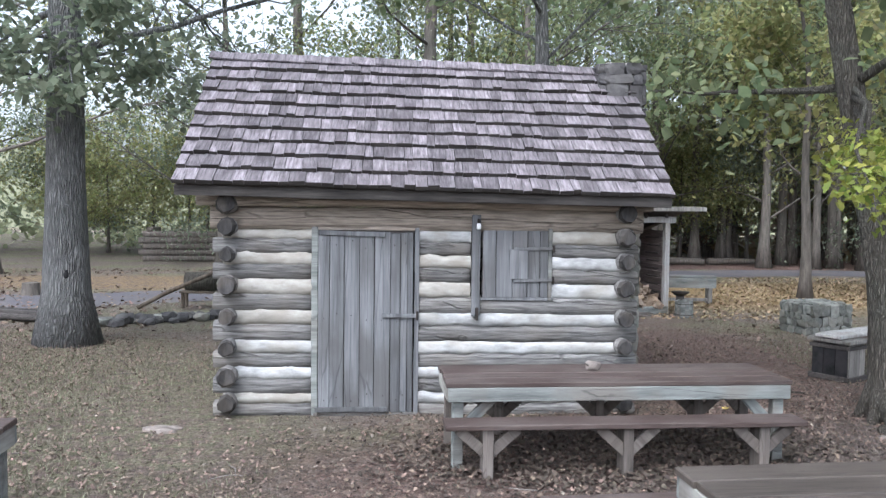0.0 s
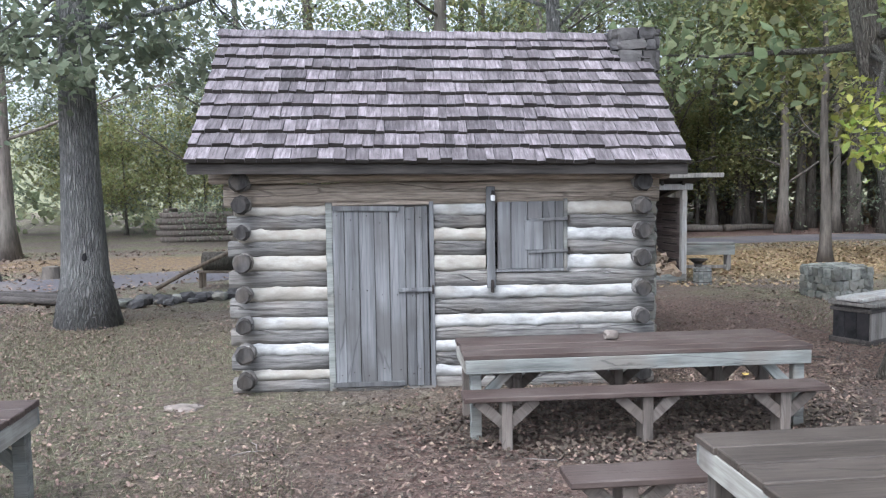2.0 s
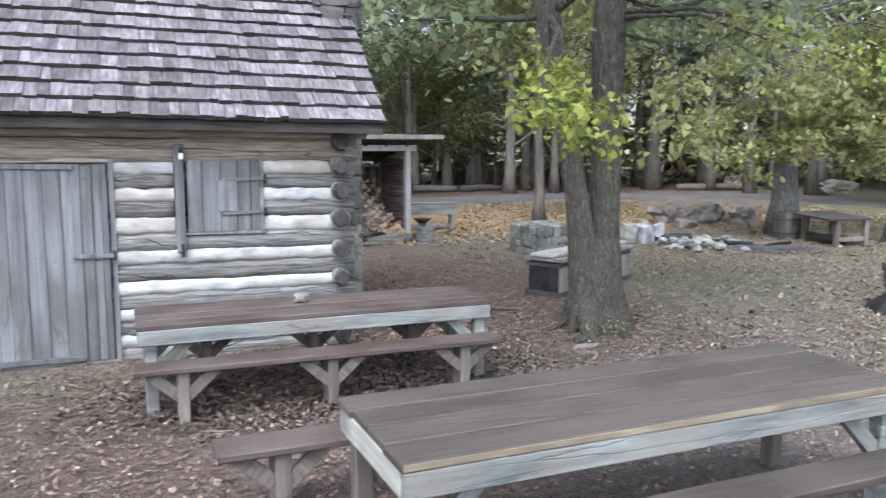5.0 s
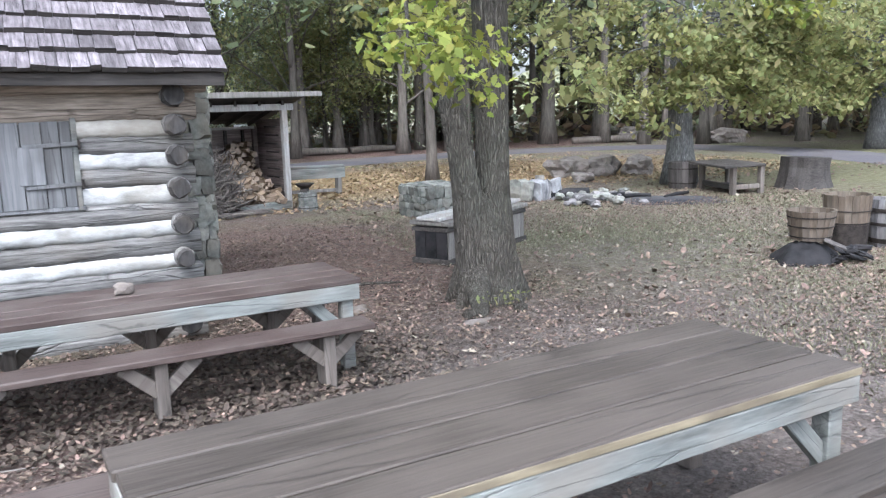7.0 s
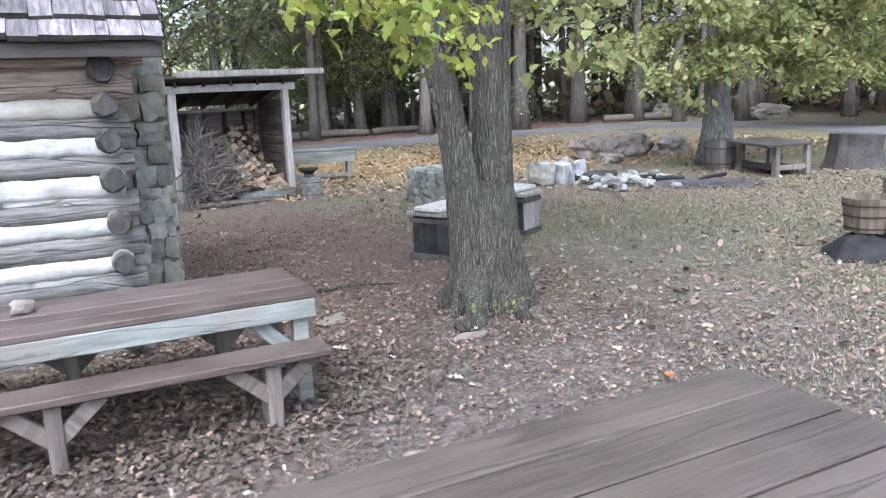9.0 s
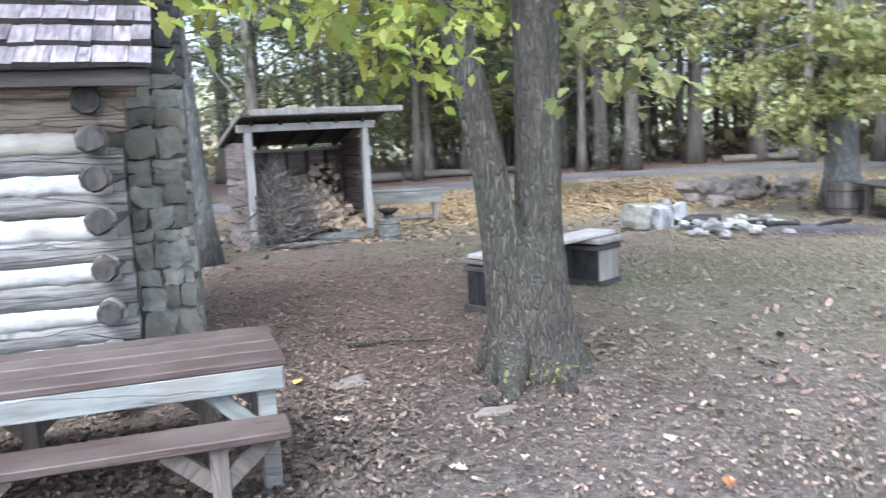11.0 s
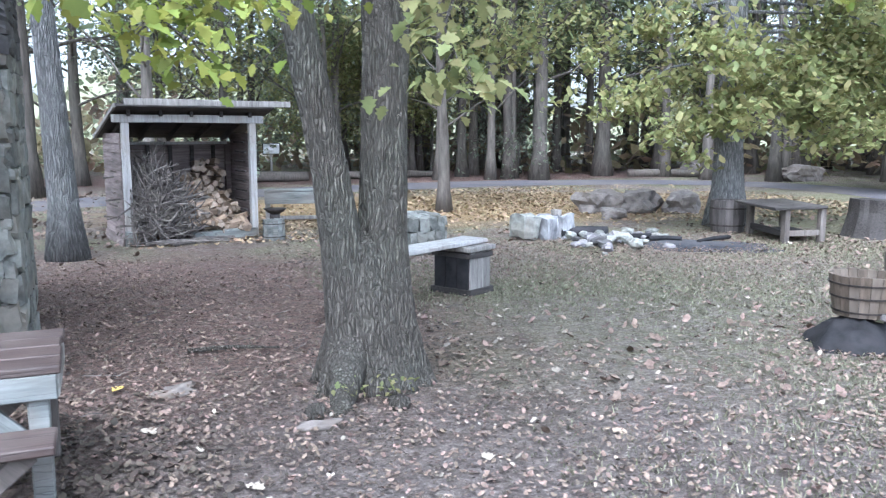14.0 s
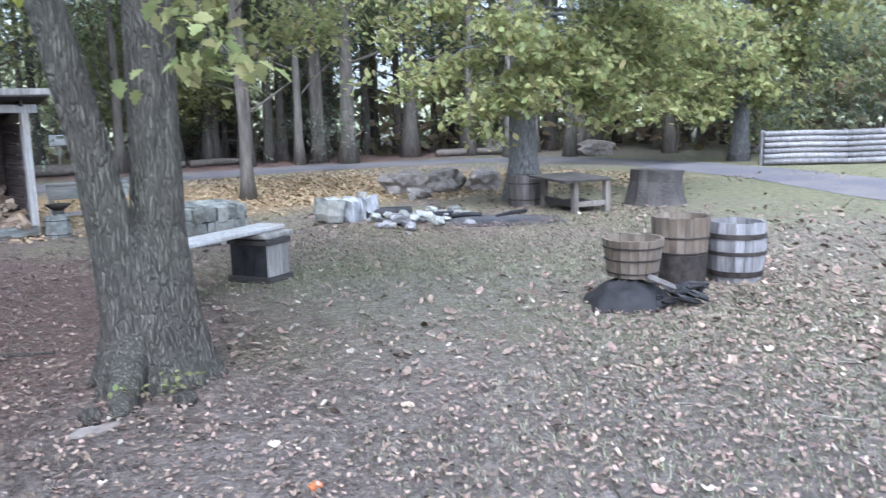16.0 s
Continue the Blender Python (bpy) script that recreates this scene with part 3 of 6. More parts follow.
full = [(-0.03, -0.05, 0.0)] + ROWS_Z + [(1.985, 1.985, 0.235)]
for i in range(1, len(full) - 1):
    (a0, a1, ah), (b0, b1, bh) = full[i], full[i + 1]
    for j, (x0, x1) in enumerate([(LEFT + 0.02, -0.60)] + ([(0.46, RIGHT + 0.02)] if i < 5 else [(0.46, 0.99), (1.80, RIGHT + 0.02)])):
        lerp = lambda p, q, x: p + (q - p) * (x - LEFT) / (RIGHT - LEFT)
        cream = i >= 5 and not (j == 2 and i in (5, 6)) and not (j == 1 and i == 7) or (i == 5 and j == 0) or (i in (1, 4) and j == 0)
        chink(x0, x1, lerp(a0, a1, x0) + ah / 2, lerp(a0, a1, x1) + ah / 2, lerp(b0, b1, x0) - bh / 2, lerp(b0, b1, x1) - bh / 2, M_CHINK_CREAM if cream else M_CHINK)
# clay between the side logs, and a solid core that keeps the inside dark
for x, w in ((LEFT + 0.08, 0.13), (RIGHT - 0.06, 0.13)):
    part("chinking", box(w, BACK - FRONT - 0.1, 2.2, 0.0, at=(x - CX, 0, 1.1)), M_CHINK, cabin)
part("chinking", box(RIGHT - LEFT - 0.2, 0.08, 2.1, 0.0, at=(0, BACK - 0.12 - CY, 1.05)), M_CHINK_CREAM, cabin)
part("loft_floor", box(RIGHT - LEFT - 0.1, BACK - FRONT - 0.1, 0.06, 0.0, at=(0.01, 0, 2.2)), M_DARKWOOD, cabin)

# door
door = part("door", box(0.95, 0.012, 1.82, 0.0, at=(0, 0.022, 0.93)), M_DARKWOOD, cabin, "grey weathered plank door, shut", at=in_cabin(-0.065, FRONT - 0.02, 0.02))
edges = [-0.475, -0.36, -0.215, -0.06, 0.085, 0.245, 0.345, 0.415, 0.475]
for i in range(8):
    w = edges[i + 1] - edges[i]
    top = 1.85 + RNG.uniform(-0.012, 0.006)
    part("board", box(w - 0.006, 0.026, top - 0.03, 0.004, 0.0015), M_DOOR, door, at=pose((edges[i] + edges[i + 1]) / 2, RNG.uniform(-0.003, 0.003), (top + 0.0) / 2, 0, RNG.uniform(-0.2, 0.2), 0))
part("batten", box(0.66, 0.02, 0.05, 0.004, 0.003), M_DOOR, door, at=pose(-0.14, -0.025, 1.82, 0, 1, 0))
part("batten", box(0.72, 0.02, 0.045, 0.004, 0.003), M_DOOR, door, at=pose(-0.14, -0.025, 0.05, 0, 0, 0))
part("latch_bar", box(0.36, 0.025, 0.04, 0.005, 0.002), M_DOOR, door, at=pose(0.34, -0.03, 1.0))
part("latch_pin", box(0.02, 0.04, 0.09, 0.004), M_IRON, door, at=pose(0.515, -0.03, 1.0))
for i in range(8):
    for z in (1.72, 0.98, 0.18):
        bm = bmesh.new()
        bmesh.ops.create_cone(bm, cap_ends=True, segments=6, radius1=0.007, radius2=0.005, depth=0.008)
        part("nail", bm, M_IRON, door, at=pose((edges[i] + edges[i + 1]) / 2 + RNG.uniform(-0.02, 0.02), -0.016, z + RNG.uniform(-0.05, 0.05), 90, 0, 0))
for x, w, m in ((-0.575, 0.065, M_APRON), (0.445, 0.045, M_DOOR)):
    part("door_jamb", box(w, 0.16, 1.9, 0.006, 0.004, cuts=6), m, cabin, at=in_cabin(x, FRONT + 0.06, 0.95))
part("door_lintel", box(1.08, 0.14, 0.05, 0.006, 0.004), M_LOG_BROWN, cabin, at=in_cabin(-0.065, FRONT + 0.06, 1.895))
part("door_sill", box(1.05, 0.2, 0.06, 0.01, 0.006), M_LOG, cabin, at=in_cabin(-0.065, FRONT + 0.08, 0.01))

# window shutter
shutter = part("window_shutter", box(0.68, 0.012, 0.69, 0.0, at=(0, 0.02, 0)), M_DARKWOOD, cabin, "grey plank window shutter, shut and barred", at=in_cabin(1.445, FRONT - 0.01, 1.545))
for a, c in ((-0.335, -0.2), (-0.2, -0.03), (-0.03, 0.12), (0.12, 0.25), (0.25, 0.335)):
    part("board", box(c - a - 0.006, 0.024, 0.68, 0.004, 0.0015), M_DOOR, shutter, at=pose((a + c) / 2, RNG.uniform(-0.003, 0.003), 0))
for z in (0.155, -0.165):
    part("strap_hinge", box(0.42, 0.016, 0.032, 0.004, 0.002), M_DOOR, shutter, at=pose(0.185, -0.022, z, 0, -1.5, 0))
    part("hinge_pin", box(0.02, 0.035, 0.08, 0.004), M_IRON, shutter, at=pose(0.385, -0.02, z))
part("small_door", box(0.19, 0.014, 0.3, 0.004, 0.002), M_DOOR, shutter, at=pose(0.03, -0.022, 0.0))
part("shutter_bar", box(0.085, 0.05, 1.02, 0.006, 0.003, cuts=4), M_DOOR, cabin, at=in_cabin(1.04, FRONT - 0.03, 1.53))
lock = part("padlock", box(0.045, 0.03, 0.06, 0.008), M_WHITE, cabin, "white padlock on the shutter bar", at=in_cabin(1.06, FRONT - 0.075, 1.925))
part("shackle", box(0.03, 0.012, 0.05, 0.004), M_IRON, lock, at=pose(0, 0, 0.05))
part("bar_hook", box(0.03, 0.05, 0.13, 0.005), M_IRON, cabin, at=in_cabin(1.05, FRONT - 0.05, 1.04))
part("window_frame", box(0.04, 0.1, 0.74, 0.005, 0.003), M_APRON, cabin, at=in_cabin(1.80, FRONT + 0.03, 1.54))
part("window_frame", box(0.80, 0.1, 0.03, 0.005, 0.003), M_DOOR, cabin, at=in_cabin(1.44, FRONT + 0.03, 1.19))

# roof: sheathing, barge boards, shingles laid course by course
roof_run = CY - EAVE_Y
roof_len = math.hypot(roof_run, RIDGE_Z - EAVE_Z)
PITCH = math.degrees(math.atan2(RIDGE_Z - EAVE_Z, roof_run))
RX0, RX1 = -1.89, 2.97
roof = part("roof", box(RX1 - RX0 - 0.06, roof_len - 0.05, 0.05, 0.0, at=(0, roof_len / 2, -0.035)), M_DARKWOOD, cabin, "steep roof of weathered grey-violet wooden shingles", at=in_cabin((RX0 + RX1) / 2, EAVE_Y, EAVE_Z, PITCH, 0.9, 0))
back_roof = part("roof", box(RX1 - RX0, roof_len, 0.06, 0.004, at=(0, -roof_len / 2, -0.02)), M_SHINGLE, cabin, at=in_cabin((RX0 + RX1) / 2, 2 * CY - EAVE_Y, EAVE_Z, -PITCH, 0.9, 0))
part("fascia", box(RX1 - RX0 - 0.02, 0.04, 0.10, 0.006, 0.004, cuts=10), M_DARKWOOD, cabin, at=in_cabin((RX0 + RX1) / 2, EAVE_Y + 0.045, EAVE_Z - 0.055, 0, 0.8, 0))
for x in (LEFT + 0.02, RIGHT - 0.02):
    bm = bmesh.new()
    a = [bm.verts.new((x - CX + dx, y, z)) for dx in (-0.06, 0.06) for y, z in ((FRONT - CY + 0.02, 2.2), (BACK - CY - 0.02, 2.2), (0, RIDGE_Z - 0.1))]
    for q in ((0, 1, 2), (5, 4, 3), (0, 3, 4, 1), (1, 4, 5, 2), (2, 5, 3, 0)):
        bm.faces.new([a[k] for k in q])
    part("gable", bm, M_DARKWOOD, cabin)
COURSES, EXPO = 10, roof_len / 10.35
spare = []
for c in range(COURSES):
    x = RX0
    while x < RX1 - 0.02:
        w = min(RNG.choice((0.085, 0.10, 0.115, 0.13, 0.16, 0.19)) * RNG.uniform(0.9, 1.1), RX1 - x)
        if RX1 - x - w < 0.05:
            w = RX1 - x
        L = EXPO + 0.09
        bm = bmesh.new()
        butt, tip = 0.042 * RNG.uniform(0.75, 1.25), 0.006
        drop = RNG.uniform(-0.012, 0.010)
        skew = RNG.uniform(-0.006, 0.006)
        g = 0.0025
        p = [(-w / 2 + g, drop + skew, 0), (w / 2 - g, drop - skew, 0), (w / 2 - g, L, 0), (-w / 2 + g, L, 0), (-w / 2 + g, drop + skew, butt), (w / 2 - g, drop - skew, butt), (w / 2 - g, L, tip), (-w / 2 + g, L, tip)]
        mid = x + w / 2 - (RX0 + RX1) / 2
        m = pose(mid, c * EXPO - 0.02, 0.004, -3.2 + RNG.uniform(-0.7, 0.9), RNG.uniform(-0.6, 0.6), RNG.uniform(-0.6, 0.6))
        m.translation.z += 0.018
        fcs = [(3, 2, 1, 0), (4, 5, 6, 7), (0, 1, 5, 4), (1, 2, 6, 5), (2, 3, 7, 6), (3, 0, 4, 7)]
        if c < 7:
            me = mesh_of("shingle", p, fcs, M_SHINGLE)
            # butt face darkened: weathered end grain plus painted shade below the course
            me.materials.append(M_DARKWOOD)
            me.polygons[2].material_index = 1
            part("shingle", me, M_SHINGLE, roof, at=m)
        else:
            spare.append(([m @ Vector(q) for q in p], fcs))
        x += w
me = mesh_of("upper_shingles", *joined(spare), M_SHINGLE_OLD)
# same dark butts up here, end grain and course shade in one colour
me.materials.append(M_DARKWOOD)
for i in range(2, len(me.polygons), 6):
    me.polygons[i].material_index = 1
upper = part("upper_shingles", me, M_SHINGLE_OLD, roof)
tagged(upper, kind="stuff")
nb = 18
for i in range(nb):
    w = (RX1 - RX0) / nb
    part("ridge_shingle", box(w + 0.07, 0.17, 0.018, 0.003, 0.003), M_SHINGLE, roof, at=pose(-(RX1 - RX0) / 2 + (i + 0.5) * w, roof_len - 0.075, 0.05 + RNG.uniform(-0.004, 0.004), -4, 3.2, RNG.uniform(-1, 1)))

# stone chimney on the gable end
chimney = part("chimney", box(0.42, 1.0, 2.35, 0.02, at=(-0.02, 0.15, 1.175)), M_MORTAR, cabin, "rough fieldstone chimney with lime mortar", at=in_cabin(2.85, 9.32, 0))
part("upper_chimney", box(0.40, 0.72, 1.62, 0.02, at=(0, 0, 3.0)), M_MORTAR, chimney)


def block_stone(sx, sy, sz):
    """A roughly squared wall stone with rounded, uneven edges."""
    bm = bmesh.new()
    bmesh.ops.create_cube(bm, size=1)
    bmesh.ops.subdivide_edges(bm, edges=bm.edges[:], cuts=2, use_grid_fill=True)
    o = Vector((RNG.random() * 50, RNG.random() * 50, RNG.random() * 50))
    for v in bm.verts:
        c = v.co * 2
        q = c.copy()
        n4 = (abs(c.x) ** 12 + abs(c.y) ** 12 + abs(c.z) ** 12) ** (1 / 12)
        q = c / n4 if n4 > 0.01 else c
        k = 1 + 0.16 * noise.noise(q * 1.1 + o)
        v.co = Vector((q.x * sx * 0.5 * k + 0.34 * sx * 0.5 * noise.noise(q * 0.8 + o * 2), q.y * sy * 0.5 * k, q.z * sz * 0.5 * k + 0.24 * sz * noise.noise(Vector((q.x * 0.9, q.y, 0)) + o)))
    return bm


def stone_face(parent, origin, u, w, h, nrm, row=0.15, long=0.26, mat_=M_STONE, depth=0.09, name="stone"):
    """Lays uneven stones over a rectangle: origin corner, direction u along it, outward normal nrm."""
    z = 0.0
    U, N = Vector(u), Vector(nrm)
    while z < h - 0.02:
        rh = min(RNG.uniform(0.5, 1.6) * row, h - z)
        if h - z - rh < 0.05:
            rh = h - z
        s = 0.0
        while s < w - 0.01:
            rw = min(RNG.uniform(0.55, 1.4) * long, w - s)
            if w - s - rw < 0.07:
                rw = w - s
            c = Vector(origin) + U * (s + rw / 2) + Vector((0, 0, z + rh / 2))
            bm = block_stone(rw * 1.0, depth * 2, rh * 1.0)
            ang = math.degrees(math.atan2(U.y, U.x))
            part(name, bm, mat_, parent, at=pose(c.x + N.x * 0.0, c.y + N.y * 0.0, c.z, RNG.uniform(-4, 4), RNG.uniform(-9, 9), ang + RNG.uniform(-3, 3)))
            s += rw
        z += rh


stone_face(chimney, (-0.2, -0.34, 0), (1, 0, 0), 0.42, 2.4, (0, -1, 0), 0.17, 0.19)
stone_face(chimney, (0.17, -0.36, 0), (0, 1, 0), 1.0, 2.35, (1, 0, 0), 0.17, 0.28)
stone_face(chimney, (-0.21, -0.35, 2.3), (1, 0, 0), 0.42, 1.5, (0, -1, 0), 0.10, 0.24, M_STONE_DARK)
stone_face(chimney, (0.19, -0.37, 2.3), (0, 1, 0), 0.74, 1.5, (1, 0, 0), 0.10, 0.24, M_STONE_DARK)
stone_face(chimney, (-0.19, -0.37, 3.2), (0, 1, 0), 0.74, 0.6, (-1, 0, 0), 0.10, 0.24, M_STONE_DARK)


# ---- picnic tables and benches ----
def picnic_table(L, W, H, top_mat, label, m, boards=4, group="picnic tables"):
    t = thing("picnic_table", label, "picnic table", m, group)
    bw = W / boards
    for i in range(boards):
        part("top_board", box(L + RNG.uniform(-0.015, 0.015), bw - 0.011, 0.04, 0.006, 0.001, cuts=6), top_mat, t, at=pose(L / 2, (i + 0.5) * bw, H - 0.02 + RNG.uniform(-0.002, 0.002)))
    if top_mat is M_TABLE_GREY:
        part("edge_strip", box(L - 0.01, 0.006, 0.03, 0.002, 0.001, cuts=6), M_EDGE, t, "tan weathered board edge", at=pose(L / 2, 0.002, H - 0.022))
    ah = 0.115
    for y in (0.02, W - 0.02):
        part("apron", box(L - 0.02, 0.038, ah, 0.005, 0.0015, cuts=6), M_APRON, t, at=pose(L / 2, y, H - 0.042 - ah / 2))
    for x in (0.022, L - 0.022):
        part("end_apron", box(0.038, W - 0.085, ah + 0.005, 0.005, 0.0015), M_APRON_SIDE, t, at=pose(x, W / 2, H - 0.042 - ah / 2))
    for x in (0.095, L - 0.095):
        for y in (0.085, W - 0.085):
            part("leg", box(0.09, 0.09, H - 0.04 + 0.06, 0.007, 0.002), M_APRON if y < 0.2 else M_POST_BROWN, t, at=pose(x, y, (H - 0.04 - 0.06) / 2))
    for x, s in ((0.27, 1), (L - 0.27, -1)):
        for y in (0.085, W - 0.085):
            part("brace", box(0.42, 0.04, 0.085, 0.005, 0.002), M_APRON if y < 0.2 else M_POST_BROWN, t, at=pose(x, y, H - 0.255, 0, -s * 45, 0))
    for x in (L / 3, 2 * L / 3):
        part("cross_rail", box(0.04, W - 0.09, 0.09, 0.004), M_POST_BROWN, t, at=pose(x, W / 2, H - 0.088))
    return t


def bench(L, W, H, label, m, seat_mat=M_TABLE_RED):
    t = thing("bench", label, "bench", m, "benches at the picnic tables")
    for i in range(1):
        part("seat", box(L, W, 0.045, 0.008, 0.002, cuts=8), seat_mat, t, at=pose(L / 2, W / 2, H - 0.0225))
    for x in (0.34, L / 2, L - 0.34):
        part("leg", box(0.085, W - 0.08, H - 0.045 + 0.06, 0.006, 0.002), M_POST_BROWN, t, at=pose(x, W / 2, (H - 0.045 - 0.06) / 2))
        for s in (1, -1):
            part("brace", box(0.30, 0.04, 0.085, 0.005, 0.002), M_POST_BROWN, t, at=pose(x + s * 0.125, W / 2 - 0.05, H - 0.145, 0, -s * 42, 0))
    return t


picnic_table(2.9, 0.78, 0.70, M_TABLE_RED, "worn reddish-brown picnic table with pale apron beside the cabin", pose(0.63, 6.08, 0, 0, 0, 1.6))
bench(2.92, 0.26, 0.43, "long reddish plank bench in front of the table", pose(0.60, 5.80, 0, 0, 0, 1.2))
bench(2.6, 0.26, 0.42, "plank bench between the table and the cabin wall", pose(0.85, 7.0, 0, 0, 0, 1.6), M_TABLE_GREY)
picnic_table(2.82, 0.91, 0.715, M_TABLE_GREY, "dark worn picnic table with pale weathered apron", pose(1.615, 2.64, 0.115, 0, 0, 2.9))
bench(2.85, 0.27, 0.40, "brown plank bench behind the dark picnic table", pose(1.02, 3.86, 0.08, 0, 0, 2.9))
bench(2.85, 0.24, 0.42, "grey plank bench in front of the dark picnic table", pose(1.75, 2.28, 0.15, 0, 0, 2.9), M_TABLE_GREY)
picnic_table(2.6, 0.9, 0.71, M_TABLE_RED, "reddish-brown picnic table on the grass", pose(-2.17, 4.9, 0.035, 0, 0, 182.0))


# ---- trees ----
def finer(pts, k):
    out = []
    for i in range(len(pts) - 1):
        for s in range(k):
            out.append(Vector(pts[i]).lerp(Vector(pts[i + 1]), s / k))
    return out + [Vector(pts[-1])]


def fine_r(r, k):
    return [p.x for p in finer([(q, 0, 0) for q in r], k)]


def grow(height, r0, seed, first=0.35, limbs=9, lean=(0, 0), spread=0.55, droop=0.0):
    """A trunk and limbs that fork twice. Returns tubes as (points, radii) and the twig tips."""
    rg = random.Random(seed)
    tubes, tips = [], []
    n = 14
    trunk = []
    for i in range(n + 1):
        u = i / n
        trunk.append(Vector((lean[0] * u * height + 0.25 * noise.noise(Vector((u * 2.5, seed, 0))) * u * 2, lean[1] * u * height + 0.25 * noise.noise(Vector((u * 2.5, seed, 7))) * u * 2, u * height)))
    radii = [r0 * (1 - 0.82 * i / n) * (1 + 0.55 * math.exp(-i / n * height / 0.35)) for i in range(n + 1)]
    tubes.append((trunk, radii))
    for k in range(limbs):
        u = first + (0.97 - first) * (k + rg.random() * 0.7) / limbs
        j = min(int(u * n), n - 1)
        p = trunk[j].lerp(trunk[j + 1], u * n - j)
        a = k * 2.4 + rg.uniform(-0.5, 0.5)
        L = height * spread * (1.08 - u) * rg.uniform(0.75, 1.2) + 0.6
        d = Vector((math.cos(a), math.sin(a), rg.uniform(0.15, 0.7) - droop))
        pts = [p]
        for s in range(6):
            d = (d + Vector((rg.uniform(-0.25, 0.25), rg.uniform(-0.25, 0.25), rg.uniform(-0.15, 0.2) - droop * 0.3))).normalized()
            pts.append(pts[-1] + d * L / 6)
        rr = max(radii[j] * 0.27, 0.012)
        tubes.append((pts, [rr * (1 - 0.8 * s / 6) for s in range(7)]))
        for s in range(2, 7):
            for _ in range(2):
                e = (d + Vector((rg.uniform(-1, 1), rg.uniform(-1, 1), rg.uniform(-0.5, 0.6) - droop))).normalized()
                q = [pts[s] + e * (L * 0.14 * w) + Vector((0, 0, rg.uniform(-0.05, 0.05) * w)) for w in range(4)]
                tubes.append((q, [rr * 0.28, rr * 0.2, rr * 0.13, rr * 0.06]))
                tips += q[1:]
        tips.append(pts[-1])
    tips.append(trunk[-1])
    return tubes, tips


def leaf_cloud(tips, per_tip, radius, size, seed, flat=0.6):
    """Thousands of small folded leaves in loose clumps round the twigs, as arrays."""
    rg = np.random.RandomState(seed)
    c = np.repeat(np.array([tuple(t) for t in tips]), per_tip, axis=0)
    n = len(c)
    off = rg.normal(0, 1, (n, 3)) * radius * np.array([1, 1, flat])
    c = c + off
    a = rg.uniform(0, 2 * np.pi, n)
    tilt = rg.normal(0, 0.55, n)
    ux = np.stack([np.cos(a) * np.cos(tilt), np.sin(a) * np.cos(tilt), np.sin(tilt) - 0.25], 1)
    vx = np.stack([-np.sin(a), np.cos(a), rg.normal(0, 0.45, n)], 1)
    s = size * rg.uniform(0.6, 1.35, (n, 1))
    ln, wd = ux * s, vx * s * 0.36
    dn = np.stack([np.zeros(n), np.zeros(n), -s[:, 0] * 0.12], 1)
    v = np.empty((n, 6, 3))
    v[:, 0] = c - ln * 0.5
    v[:, 1] = c - ln * 0.12 + wd + dn
    v[:, 2] = c + ln * 0.22 + wd * 0.75 + dn
    v[:, 3] = c + ln * 0.5 + dn
    v[:, 4] = c + ln * 0.22 - wd * 0.75 + dn
    v[:, 5] = c - ln * 0.12 - wd + dn
    return v


def leaf_mesh(name, v, material):
    n, k = v.shape[0], v.shape[1]
    me = bpy.data.meshes.new(name)
    me.vertices.add(n * k)
    me.vertices.foreach_set("co", v.reshape(-1))
    me.loops.add(n * k)
    me.loops.foreach_set("vertex_index", np.arange(n * k, dtype=np.int32))
    me.polygons.add(n)
    me.polygons.foreach_set("loop_start", np.arange(0, n * k, k, dtype=np.int32))
    me.update(calc_edges=True)
    me.materials.append(material)
    return me


def tree(name, label, m, height, r0, seed, leaf_mat, bark=M_BARK_FAR, first=0.35, limbs=9, per_tip=24, leaf=0.16, clump=0.4, lean=(0, 0), spread=0.5, droop=0.0, sides=9, group="", far_off=False, low=()):
    t = thing(name, label, "tree", m, group)
    tubes, tips = grow(height, r0, seed, first, limbs, lean, spread, droop)
    pieces = [tube_data(p, r, sides if i == 0 else 5, 0.10 if i == 0 else 0, seed) for i, (p, r) in enumerate(tubes)]
    part("trunk", mesh_of("trunk", *joined(pieces), bark, True), bark, t)
    cloud = leaf_cloud(tips, per_tip, clump, leaf, seed)
    part("crown", leaf_mesh("crown", cloud[:, [0, 1, 3, 5]] if far_off else cloud, leaf_mat), leaf_mat, t)
    # low sprays on thin drooping limbs: start height, end point, leaves
    rg = random.Random(seed + 500)
    for z0, (ex, ey, ez), count in low:
        a = Vector((lean[0] * z0, lean[1] * z0, z0))
        e = Vector((ex, ey, ez))
        mid = a.lerp(e, 0.55) + Vector((0, 0, 0.25))
        pts = finer([a, mid, e], 5)
        limb = part("limb", mesh_of("limb", *tube_data(pts, [0.035 * (1 - 0.08 * k) for k in range(len(pts))], 6), bark, True), bark, t)
        sp = [p + Vector((rg.gauss(0, 0.28), rg.gauss(0, 0.28), rg.gauss(-0.1, 0.2))) for p in pts[4:] for _ in range(4)]
        tagged(part("foliage", leaf_mesh("foliage", leaf_cloud(sp, count, 0.16, leaf, seed + int(z0 * 10)), leaf_mat), leaf_mat, limb), kind="stuff")
    return t


